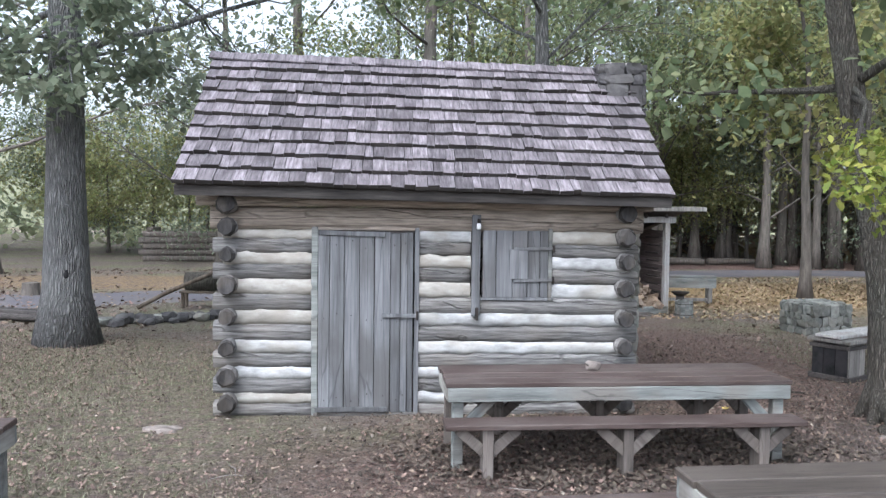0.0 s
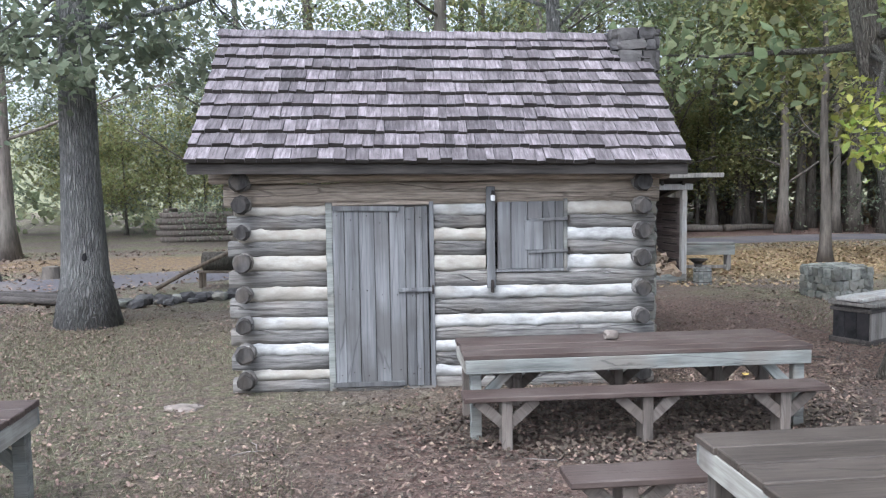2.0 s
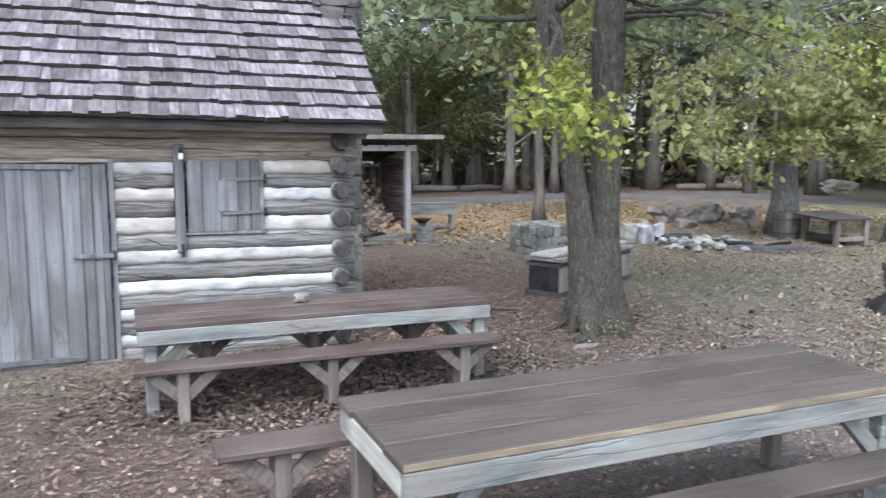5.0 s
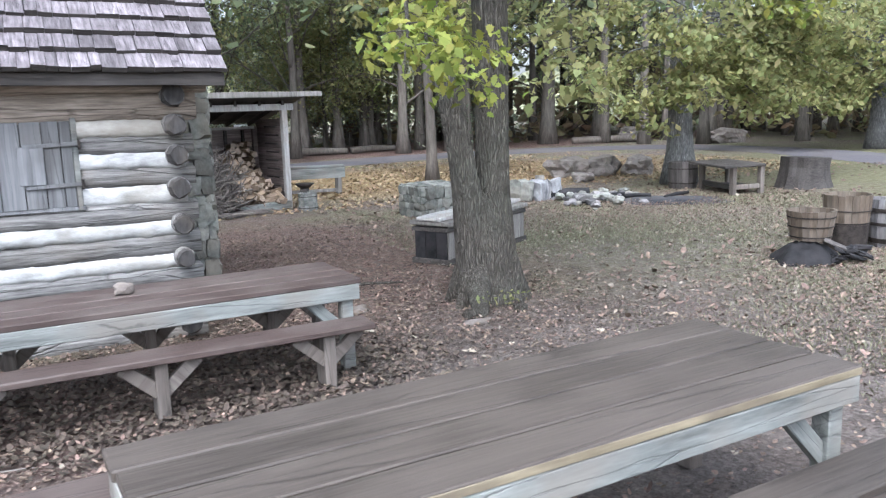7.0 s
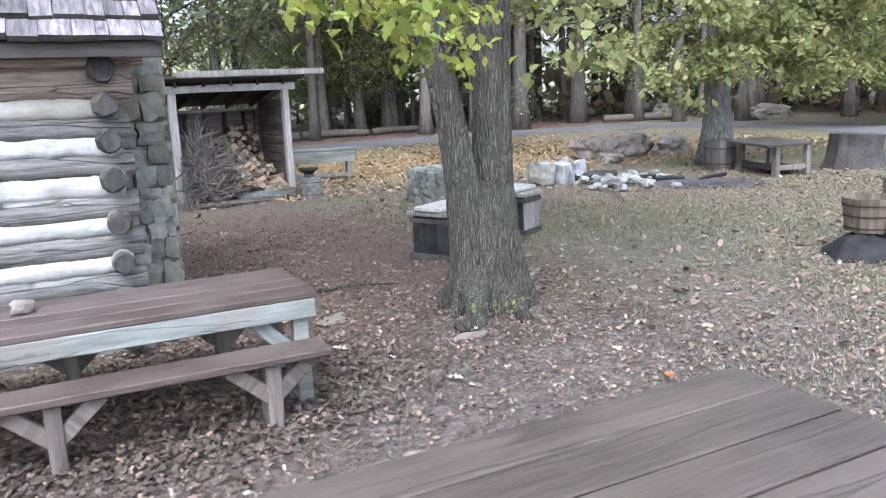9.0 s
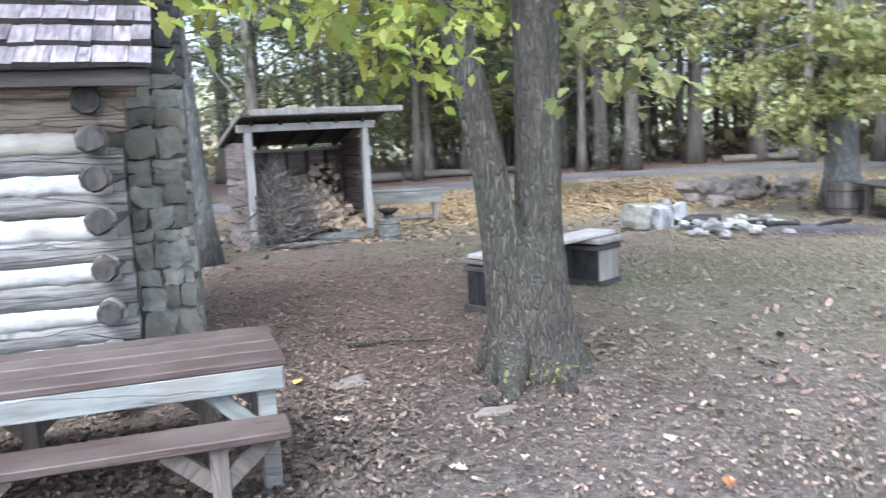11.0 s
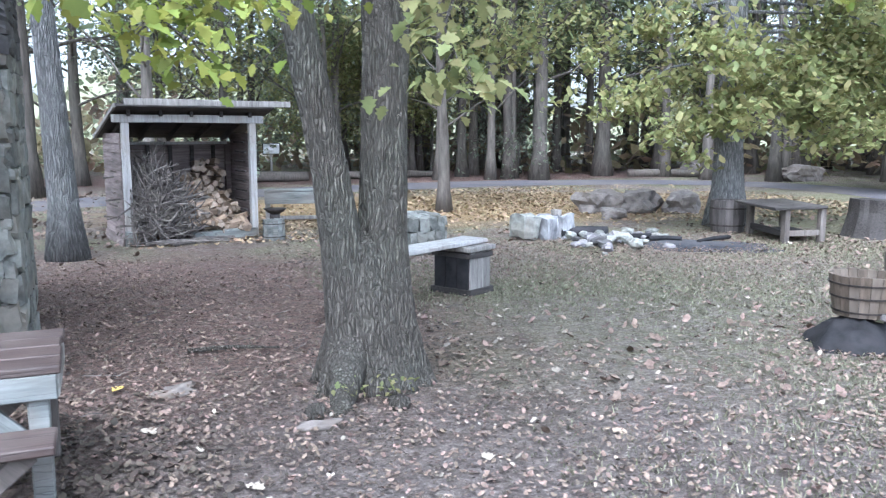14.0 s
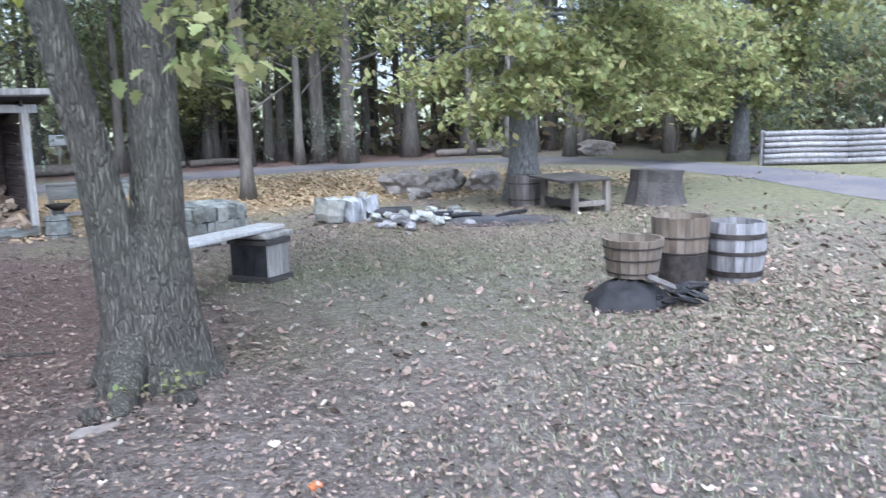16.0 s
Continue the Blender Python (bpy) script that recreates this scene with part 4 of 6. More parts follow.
# forest trees: a few grown, then repeated
KINDS = [
    tree("forest_tree", "tall woodland tree with a dark trunk and green crown", pose(18.2, 28.9, 0), 15, 0.28, 11, M_LEAF, first=0.22, limbs=14, per_tip=17, leaf=0.155, far_off=True, clump=0.55, group="forest trees"),
    tree("forest_tree", "tall woodland tree with a dark trunk and green crown", pose(21.9, 30.5, 0), 17, 0.31, 12, M_LEAF_GREY, first=0.2, limbs=14, per_tip=17, leaf=0.155, far_off=True, clump=0.6, group="forest trees"),
    tree("forest_tree", "slim woodland tree with yellowing leaves", pose(14.7, 30.0, 0), 12, 0.21, 13, M_LEAF_YELLOW, first=0.14, limbs=13, per_tip=17, leaf=0.15, far_off=True, clump=0.5, group="forest trees"),
    tree("forest_tree", "slim woodland tree with a green crown", pose(16.5, 29.5, 0), 13, 0.17, 14, M_LEAF, first=0.18, limbs=13, per_tip=17, leaf=0.15, far_off=True, clump=0.5, group="forest trees"),
    tree("forest_sapling", "low bushy young tree in the undergrowth", pose(12.0, 34.0, 0), 6, 0.07, 15, M_LEAF_YELLOW, first=0.06, limbs=13, per_tip=20, leaf=0.125, clump=0.45, far_off=True, group="forest saplings"),
    tree("forest_sapling", "low bushy green young tree in the undergrowth", pose(6.0, 33.0, 0), 7, 0.08, 16, M_LEAF_GREY, first=0.06, limbs=14, per_tip=20, leaf=0.125, clump=0.48, far_off=True, group="forest saplings"),
]
FOREST_AT = [(-3.2, 31, 1), (0.5, 33, 3), (-5.5, 28.5, 2), (18.1, 31.2, 3), (25.5, 31.5, 1), (29, 30, 0), (10.5, 30.5, 3), (7.0, 29.5, 3), (33, 27, 0), (36, 22, 1), (1.5, 26, 1), (4.5, 24.5, 3), (2.6, 31, 2), (5.2, 32.5, 2), (-11.8, 24.9, 0), (-16, 30, 1), (-20, 27, 0), (-24, 33, 1), (12.5, 36, 1), (20.5, 36, 0), (24, 37, 3), (28, 36, 1), (33, 34, 3), (38, 31, 0), (42, 26, 1), (40, 18, 0), (16, 41, 1), (9, 40, 3), (4, 37, 1), (22, 43, 0), (30, 43, 1), (38, 40, 0), (46, 34, 1), (48, 22, 0), (-28, 40, 1), (45, 12, 1), (15.5, 34.5, 3), (19.5, 33.4, 3), (23.3, 33.8, 2), (27, 33.2, 3), (11.5, 32.6, 2), (8.6, 34, 3)]
for i, (x, y, k) in enumerate(FOREST_AT):
    copy_thing(KINDS[k], pose(x, y, 0, 0, 0, i * 77 % 360))
for i in range(34):
    a = RNG.uniform(-0.75, 1.25)
    d = RNG.uniform(34, 46)
    if -0.6 < a < 0.15:
        continue
    copy_thing(KINDS[4 + i % 2], pose(2 + d * math.sin(a), d * math.cos(a) + 1, 0, 0, 0, RNG.uniform(0, 360)))

for i in range(9):
    copy_thing(KINDS[4 + (i % 3 == 0)], pose(-15 + i * 1.5 + RNG.uniform(-0.5, 0.5), RNG.uniform(34, 40), 0, 0, 0, RNG.uniform(0, 360)))

slim = tree("forest_tree", "straight bare-stemmed woodland tree with a thin high crown", pose(13.2, 33.2, 0), 14, 0.2, 19, M_LEAF_YELLOW, first=0.5, limbs=7, per_tip=5, leaf=0.17, far_off=True, clump=0.5, group="forest trees")
rgp = random.Random(91)
for i in range(64):
    a, d = rgp.uniform(0.3, 0.98), rgp.uniform(31, 47)
    copy_thing(slim, pose(3 + d * math.sin(a), 2 + d * math.cos(a), 0, 0, 0, rgp.uniform(0, 360)))

# woods beyond, too deep to count
rgu = np.random.RandomState(17)
n_under = 5200
au, du = rgu.uniform(-0.1, 1.35, n_under), rgu.uniform(37, 52, n_under)
hu = rgu.beta(1.0, 1.5, n_under) * (3.6 + 1.2 * np.sin(au * 31))
under = leaf_cloud(np.stack([3 + du * np.sin(au), du * np.cos(au), hu], 1), 1, 0.4, 0.5, 18)
tagged(new("underwood", leaf_mesh("underwood", under, M_UNDERWOOD)), "brown and russet underwood between the far trunks", "undergrowth", kind="stuff")
rgf = np.random.RandomState(5)
n_far = 13000
ang = rgf.uniform(-1.0, 1.6, n_far)
dist = rgf.uniform(42, 66, n_far)
top = np.where(ang < 0.02, 4.5, 12.0) * (1 + 0.35 * np.sin(ang * 23) + 0.2 * np.sin(ang * 61))
hz = rgf.beta(1.0, 1.7, n_far) * top
open_side = (ang > 0.02) | (rgf.uniform(0, 1, n_far) < 0.8)
far_tips = np.stack([2 + dist * np.sin(ang), dist * np.cos(ang), hz], 1)[open_side]
far = leaf_cloud(far_tips, 1, 0.5, 0.6, 8)
tagged(new("far_woods", leaf_mesh("far_woods", far, M_LEAF_FAR)), "dense green woods far behind the clearing", "woods", kind="stuff")
# added glowing wall: its painted haze fills dark gaps between the trunks
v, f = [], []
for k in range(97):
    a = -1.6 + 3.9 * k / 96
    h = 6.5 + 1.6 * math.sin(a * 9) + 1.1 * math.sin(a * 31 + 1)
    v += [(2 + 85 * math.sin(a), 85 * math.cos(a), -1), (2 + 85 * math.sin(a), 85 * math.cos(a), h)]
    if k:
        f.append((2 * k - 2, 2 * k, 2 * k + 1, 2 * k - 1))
tagged(new("backdrop", mesh_of("backdrop", v, f, M_HAZE_GLOW)), "glowing grey-green backdrop painted as the hazy distance of the woods", "backdrop", kind="structure")

# the tree with the scar, left of the cabin
scarred = tree("oak_tree", "large grey oak with a long bare scar on its trunk", pose(-4.66, 12.25, -0.05), 12, 0.335, 21, M_LEAF_GREY, M_BARK_GREY, first=0.36, limbs=16, per_tip=13, leaf=0.13, low=[(4.0, (-1.6, -1.4, 3.6), 15), (4.2, (0.7, -1.6, 3.7), 15), (4.6, (-0.5, -1.9, 3.9), 15), (4.3, (2.0, -0.9, 4.0), 15), (4.4, (-2.4, -0.4, 3.9), 15), (5.0, (1.4, -1.7, 4.8), 15), (5.2, (-1.4, -1.6, 4.9), 15), (4.4, (2.6, 0.8, 3.5), 15)], clump=0.42, spread=0.5, droop=0.12, sides=24)
tree("oak_tree", "grey tree leaning behind the stone chimney", pose(3.1, 14.4, -0.05), 11, 0.2, 22, M_LEAF, M_BARK_GREY, first=0.4, limbs=10, per_tip=26, leaf=0.16, lean=(-0.035, 0.0), sides=16)
tree("oak_tree", "broad tree with low hanging yellow-green boughs", pose(14.5, 14.55, -0.05), 11, 0.3, 23, M_LEAF_YELLOW, M_BARK_GREY, first=0.3, limbs=15, per_tip=22, leaf=0.13, clump=0.45, spread=0.5, droop=0.1, sides=18, low=[(2.6, (-1.9, -0.9, 1.7), 26), (2.8, (-0.9, -1.5, 2.0), 26), (2.7, (1.4, -1.3, 1.7), 26), (3.0, (2.4, -0.6, 2.0), 26), (3.2, (-2.5, 0.1, 2.3), 26), (3.4, (0.3, -1.9, 2.6), 26), (3.6, (-1.6, -1.5, 3.0), 26), (3.6, (1.9, -1.6, 2.8), 26), (3.0, (3.2, 0.6, 2.2), 26), (3.4, (3.0, -1.6, 2.3), 26), (3.8, (4.0, -2.2, 2.9), 26), (4.0, (2.4, -2.2, 3.3), 26), (4.2, (4.6, -1.4, 3.5), 26), (4.2, (-2.4, 0.9, 3.4), 26), (4.6, (1.0, -2.4, 4.2), 26)])
tree("oak_tree", "slim dark young tree in the clearing", pose(10.45, 18.9, -0.05), 8, 0.14, 24, M_LEAF_YELLOW, M_BARK_FAR, first=0.25, limbs=8, per_tip=22, leaf=0.17, lean=(-0.03, 0), sides=12)
tree("oak_tree", "leaning grey tree beside the far path", pose(26.9, 18.5, -0.05), 12, 0.26, 25, M_LEAF_YELLOW, M_BARK_GREY, first=0.22, limbs=12, per_tip=34, leaf=0.2, lean=(0.06, 0.02), droop=0.15, sides=12, low=[(2.8, (-2.2, -0.2, 1.5), 30), (3.1, (-3.6, 0.6, 1.8), 30), (3.4, (-1.0, -1.4, 2.3), 30), (3.6, (-4.6, 1.4, 2.4), 30), (3.9, (-2.8, 1.6, 2.9), 30), (4.2, (1.4, -1.4, 3.3), 30), (4.4, (-5.4, 2.0, 3.3), 30), (4.8, (-1.6, -1.0, 4.2), 30), (5.2, (-3.8, 2.4, 4.6), 30), (5.4, (0.8, -1.6, 5.0), 30)])

# bare scar and knot hole on the oak
va, fa = [], []
for k in range(25):
    u = k / 24
    z = 1.75 + 2.5 * u
    r = 0.335 * (1 - 0.82 * z / 12) * 1.07
    half = 0.04 + 0.26 * min(1, u * 1.6) * (1 - 0.25 * u)
    for s in range(7):
        a = radians(-66 + 6 * math.sin(u * 3)) + half * (s / 3 - 1) * (1 + 0.1 * math.sin(k * 1.7))
        rr = r - (0.02 if s in (0, 6) else 0.0)
        va.append((math.cos(a) * rr, math.sin(a) * rr, z))
    if k:
        fa += [((k - 1) * 7 + s, (k - 1) * 7 + s + 1, k * 7 + s + 1, k * 7 + s) for s in range(6)]
part("scar", mesh_of("scar", va, fa, M_SCAR, True), M_SCAR, scarred, "pale bare wood where bark is lost")
# solid black lump: the darkness inside the hole is put into its colour
part("knot_hole", stone(0.09, 0.05, 0.16, 0.2, 2), M_CHAR_SHADE, scarred, at=pose(0.335 * math.cos(radians(-72)), 0.335 * math.sin(radians(-72)), 1.12, 0, 0, 18))

# the twin-stemmed tree in the clearing
twin = thing("twin_trunk_tree", "furrowed grey tree forking into two stems near the ground", "tree", pose(5.38, 7.56, -0.03))
stem_a = [(-0.06, -0.02, -0.02), (-0.10, -0.02, 0.2), (-0.13, -0.01, 0.45), (-0.15, 0, 0.7), (-0.18, 0.0, 1.03), (-0.24, 0.0, 1.5), (-0.31, 0.0, 1.85), (-0.42, 0.0, 2.4), (-0.62, 0.0, 3.4), (-0.9, 0.05, 5.0), (-1.3, 0.1, 7.0), (-1.5, 0.1, 9.0)]
stem_b = [(0.21, 0.02, -0.02), (0.18, 0.02, 0.2), (0.16, 0.03, 0.45), (0.15, 0.04, 0.7), (0.145, 0.06, 1.03), (0.155, 0.08, 1.5), (0.17, 0.1, 1.85), (0.2, 0.14, 2.4), (0.23, 0.2, 3.4), (0.3, 0.3, 5.0), (0.5, 0.4, 7.0), (0.7, 0.5, 9.5)]


pieces = [tube_data(finer(stem_a, 7), fine_r([0.25, 0.2, 0.172, 0.158, 0.145, 0.125, 0.114, 0.112, 0.125, 0.11, 0.07, 0.03], 7), 72, 0.10, 3.0),
          tube_data(finer(stem_b, 7), fine_r([0.30, 0.24, 0.205, 0.186, 0.17, 0.16, 0.16, 0.168, 0.178, 0.14, 0.09, 0.03], 7), 72, 0.10, 9.0)]
pieces.append(tube_data(finer([(0.07, -0.04, -0.02), (0.04, -0.03, 0.35), (0.0, -0.01, 0.7), (-0.02, 0.02, 1.0), (-0.02, 0.03, 1.12)], 6), fine_r([0.31, 0.225, 0.19, 0.13, 0.03], 6), 72, 0.10, 5.0))
for a, L in ((-2.0, 0.8), (-0.6, 0.36), (0.4, 0.3), (2.6, 0.3), (-2.6, 0.36), (-1.2, 0.34)):
    c = Vector((-0.1 if math.cos(a) < 0 else 0.1, 0, 0))
    pts = [c + Vector((math.cos(a), math.sin(a), 0)) * (0.1 + 0.72 * L * s) + Vector((0, 0, 0.34 * (1 - s) ** 1.6 + 0.0)) for s in (0, 0.25, 0.5, 0.75, 1)]
    pieces.append(tube_data(finer(pts, 3), fine_r([q * (1.25 if L > 0.7 else 1) for q in (0.11, 0.095, 0.075, 0.055, 0.03)], 3), 12, 0.2, a))
part("trunk", mesh_of("trunk", *joined(pieces), M_BARK, True), M_BARK, twin)
rgt = random.Random(31)
limb_pieces, twin_tips = [], []
for k in range(16):
    base = Vector(rgt.choice((stem_a, stem_b))[rgt.choice((8, 8, 9, 10))])
    a = rgt.uniform(0, 6.28)
    d = Vector((math.cos(a), math.sin(a), rgt.uniform(0.1, 0.6)))
    pts = [base]
    for s in range(6):
        d = (d + Vector((rgt.uniform(-0.3, 0.3), rgt.uniform(-0.3, 0.3), rgt.uniform(-0.25, 0.1)))).normalized()
        pts.append(pts[-1] + d * 0.55)
    part("limb", mesh_of("limb", *tube_data(pts, [0.05 * (1 - 0.14 * s) for s in range(7)], 6), M_BARK, True), M_BARK, twin)
    twin_tips += pts[2:]
part("crown", leaf_mesh("crown", leaf_cloud(twin_tips, 55, 0.5, 0.15, 33), M_LEAF), M_LEAF, twin)


# low boughs with large lobed leaves
LOBES = [(-0.5, 0), (-0.4, 0.03), (-0.34, 0.17), (-0.2, 0.15), (-0.1, 0.34), (0.05, 0.21), (0.18, 0.29), (0.28, 0.14), (0.4, 0.12), (0.5, 0)]


def lobed_leaves(tips, per_tip, radius, size, seed):
    rg = np.random.RandomState(seed)
    c = np.repeat(np.array([tuple(t) for t in tips]), per_tip, axis=0) + rg.normal(0, 1, (len(tips) * per_tip, 3)) * radius * np.array([1, 1, 0.55])
    n = len(c)
    a, tilt, roll = rg.uniform(0, 6.28, n), rg.normal(-0.55, 0.4, n), rg.normal(0, 0.5, n)
    ux = np.stack([np.cos(a) * np.cos(tilt), np.sin(a) * np.cos(tilt), np.sin(tilt)], 1)
    sx = np.stack([-np.sin(a), np.cos(a), np.zeros(n)], 1)
    up = np.cross(ux, sx)
    vx = sx * np.cos(roll)[:, None] + up * np.sin(roll)[:, None]
    wx = np.cross(ux, vx)
    s = size * rg.uniform(0.6, 1.25, n)[:, None]
    outline = LOBES + [(x, -y) for x, y in LOBES[-2:0:-1]]
    v = np.empty((n, len(outline), 3))
    for k, (x, y) in enumerate(outline):
        v[:, k] = c + s * (ux * x + vx * y + wx * (abs(y) * 0.35 - 0.25 * x * x))
    return v


def bough(points, r, seed, per_tip, size, radius, label, mat_leaf=M_LEAF_BRIGHT):
    rg = random.Random(seed)
    t = part("bough", mesh_of("bough", *tube_data(finer(points, 4), fine_r([r * (1 - 0.85 * i / (len(points) - 1)) for i in range(len(points))], 4), 7), M_BARK, True), M_BARK, twin, label)
    tips, tw = [], []
    fp = finer(points, 4)
    for p in fp[len(fp) // 2 - 1:]:
        for _ in range(2):
            d = Vector((rg.uniform(-1, 1), rg.uniform(-1, 1), rg.uniform(-0.5, 0.25))).normalized()
            q = [p, p + d * 0.11, p + d * 0.21 + Vector((0, 0, -0.03))]
            tw.append(tube_data(q, [0.006, 0.004, 0.002], 4))
            tips += q[1:]
    tagged(part("twig_spray", mesh_of("twig_spray", *joined(tw), M_BARK), M_BARK, t), kind="stuff")
    part("leaves", leaf_mesh("leaves", lobed_leaves(tips, per_tip, radius, size, seed), mat_leaf), mat_leaf, t)


# bough points are relative to the foot of the tree
LIME = "low bough of bright lime-green lobed leaves"
bough([(-0.6, 0, 3.3), (-1.0, -0.9, 3.1), (-1.5, -1.6, 2.65), (-1.75, -2.15, 2.42), (-2.05, -2.75, 2.25)], 0.028, 41, 5, 0.1, 0.07, LIME)
bough([(-0.6, 0, 3.4), (-0.9, -0.8, 3.1), (-1.3, -1.4, 2.6), (-1.45, -1.85, 2.3), (-1.3, -2.1, 2.12)], 0.028, 42, 7, 0.095, 0.09, LIME)
bough([(-0.58, 0, 3.2), (-0.9, -0.7, 2.95), (-1.15, -1.2, 2.6), (-0.95, -1.65, 2.38)], 0.024, 44, 7, 0.095, 0.1, LIME)
bough([(0.23, 0.2, 3.3), (0.35, -0.6, 3.1), (0.25, -1.1, 2.65), (0.0, -1.45, 2.3), (0.05, -1.6, 2.05)], 0.022, 45, 5, 0.11, 0.10, "drooping spray of grey-green lobed leaves", M_LEAF_YELLOW)
bough([(0.25, 0.15, 3.5), (0.9, -0.4, 3.5), (1.6, -0.8, 3.3), (2.3, -1.0, 3.0), (2.9, -1.2, 2.8)], 0.03, 43, 10, 0.095, 0.15, "low bough of yellow-green lobed leaves", M_LEAF_BRIGHT)
bough([(0.25, 0.15, 3.45), (0.8, -0.6, 3.4), (1.3, -1.1, 3.1), (1.9, -1.5, 2.75)], 0.026, 46, 10, 0.09, 0.14, "low bough of yellow-green lobed leaves", M_LEAF_YELLOW)
bough([(0.25, 0.2, 3.7), (1.0, 0.3, 3.6), (1.8, 0.2, 3.3), (2.6, 0.0, 2.9)], 0.028, 47, 10, 0.09, 0.16, "low bough of green lobed leaves", M_LEAF)


# ---- firewood shelter ----
shed = thing("firewood_shelter", "open-fronted board shelter with pale posts, full of firewood", "shed", pose(3.86, 15.48, 0, 0, 0, 11.0))
SW, SD = 2.08, 1.35
for x in (0.05, SW - 0.05):
    part("post", box(0.11, 0.11, 1.93, 0.008, 0.003, cuts=5), M_POST_PALE, shed, "pale weathered post", at=pose(x, 0, 0.96))
for x in (0.04, SW - 0.04):
    part("post", box(0.1, 0.1, 1.58, 0.008), M_CLAP, shed, at=pose(x, SD, 0.79))
part("beam", box(SW + 0.26, 0.09, 0.12, 0.008, 0.004, cuts=6), M_POST_PALE, shed, at=pose(SW / 2, -0.03, 1.94))
slope = math.degrees(math.atan2(0.45, SD + 0.35))
part("shelter_roof", box(SW + 0.36, 1.85, 0.05, 0.006, 0.003), M_DARKWOOD, shed, at=pose(SW / 2 + 0.06, SD / 2 - 0.05, 1.9, -slope, 0, 0))
part("roof_edge_board", box(SW + 0.38, 0.04, 0.09, 0.006, 0.003, cuts=6), M_POST, shed, at=pose(SW / 2 + 0.06, -0.98 + 0.02 + 0.02, 2.16))
part("roof_edge_board", box(0.04, 1.85, 0.07, 0.006), M_POST, shed, at=pose(-0.13, SD / 2 - 0.05, 1.89, -slope, 0, 0))
for i in range(5):
    part("rafter", box(0.05, 1.6, 0.09, 0.004), M_DARKWOOD, shed, at=pose(0.1 + i * (SW - 0.2) / 4, SD / 2, 1.82, -slope, 0, 0))
for i in range(12):
    z = 0.08 + i * 0.142
    y_end = SD
    for x, s in ((-0.02, 1), (SW + 0.02, -1)):
        part("side_board", box(SD - 0.04, 0.022, 0.15, 0.003, 0.003), M_CLAP, shed, at=pose(x, SD / 2 + 0.03, z, 5 * s, 0, 90))
    if i < 11:
        part("back_board", box(SW, 0.022, 0.15, 0.003, 0.003), M_CLAP, shed, at=pose(SW / 2, SD + 0.03, z, 5, 0, 0))
part("side_skirt", box(SD, 0.03, 0.18, 0.004, 0.004), M_CLAP, shed, at=pose(-0.05, SD / 2, 0.06, 8, 0, 90))
part("back_rail", box(SW - 0.1, 0.06, 0.05, 0.004), M_POST_PALE, shed, at=pose(SW / 2, SD - 0.03, 1.55))
for i in range(5):
    part("stud", box(0.06, 0.05, 1.5, 0.004), M_DARKWOOD, shed, at=pose(0.3 + i * 0.37, SD - 0.03, 0.76))
part("sill", box(1.05, 0.12, 0.15, 0.01, 0.004), M_APRON, shed, "pale blue-grey sill timber", at=pose(SW - 0.55, -0.02, 0.09, 0, -1.5, 0))
part("post_foot", box(0.16, 0.16, 0.26, 0.01, 0.008), M_APRON, shed, at=pose(0.06, -0.02, 0.1))
for i in range(8):
    part("rack_slat", box(0.03, 0.5, 0.03, 0.003), M_DARKWOOD, shed, at=pose(SW - 0.12, 0.4 + 0.05 * (i % 2), 0.45 + i * 0.16))

rgw = random.Random(77)
shed_m = shed.matrix_basis


def in_shed(x, y, z, *a):
    return shed_m @ pose(x, y, z, *a)


def split_log(L, r, seed):
    """A cleft billet: a wedge of a round, bark on one side."""
    rg = random.Random(seed)
    n = rg.choice((3, 4, 5))
    prof = [(r * rg.uniform(0.75, 1.1) * math.cos(2 * math.pi * (k + rg.uniform(-0.2, 0.2)) / n), r * rg.uniform(0.75, 1.1) * math.sin(2 * math.pi * k / n)) for k in range(n)]
    vs = [(-L / 2, *p) for p in prof] + [(0, p[0] * 1.03, p[1] * 0.97) for p in prof] + [(L / 2, *p) for p in prof]
    fs = [(i * n + k, i * n + (k + 1) % n, (i + 1) * n + (k + 1) % n, (i + 1) * n + k) for i in (0, 1) for k in range(n)]
    fs += [tuple(range(n - 1, -1, -1)), tuple(2 * n + k for k in range(n))]
    me = mesh_of("firewood", vs, fs, M_SPLIT)
    me.materials.append(M_SPLIT_END)
    me.polygons[-1].material_index = me.polygons[-2].material_index = 1
    return me


wood = thing("firewood_pile", "tumbled heap of split tan firewood billets in the shelter", "firewood", in_shed(1.25, 0.7, 0.05))
WOODS = [split_log(rgw.uniform(0.34, 0.46), rgw.uniform(0.05, 0.08), i) for i in range(14)]
for i in range(220):
    x = rgw.uniform(-0.6, 0.64)
    d = rgw.uniform(-0.66, 0.4)
    top = min(0.98, 0.32 + 0.75 * max(0, (d + 0.62) / 1.1)) * (1.0 - 0.42 * max(0, x / 0.7)) * rgw.uniform(0.75, 1.0)
    z = top if rgw.random() < 0.75 else rgw.uniform(0.06, top)
    ob = part("billet", WOODS[i % 14], M_SPLIT, wood, at=pose(x, d, z, rgw.uniform(0, 360), rgw.uniform(-28, 28), rgw.choice((90, 80, 100, 10, 40, 140)) + rgw.uniform(-20, 20)))
for i in range(28):
    part("billet", WOODS[i % 14], M_SPLIT, wood, at=pose(0.14 + (i % 4) * 0.12 + rgw.uniform(-0.05, 0.05), 0.42 + rgw.uniform(-0.08, 0.05), 0.6 + (i // 4) * 0.095 + rgw.uniform(-0.03, 0.03), rgw.uniform(0, 360), rgw.uniform(-8, 8), 90 + rgw.uniform(-18, 18)))
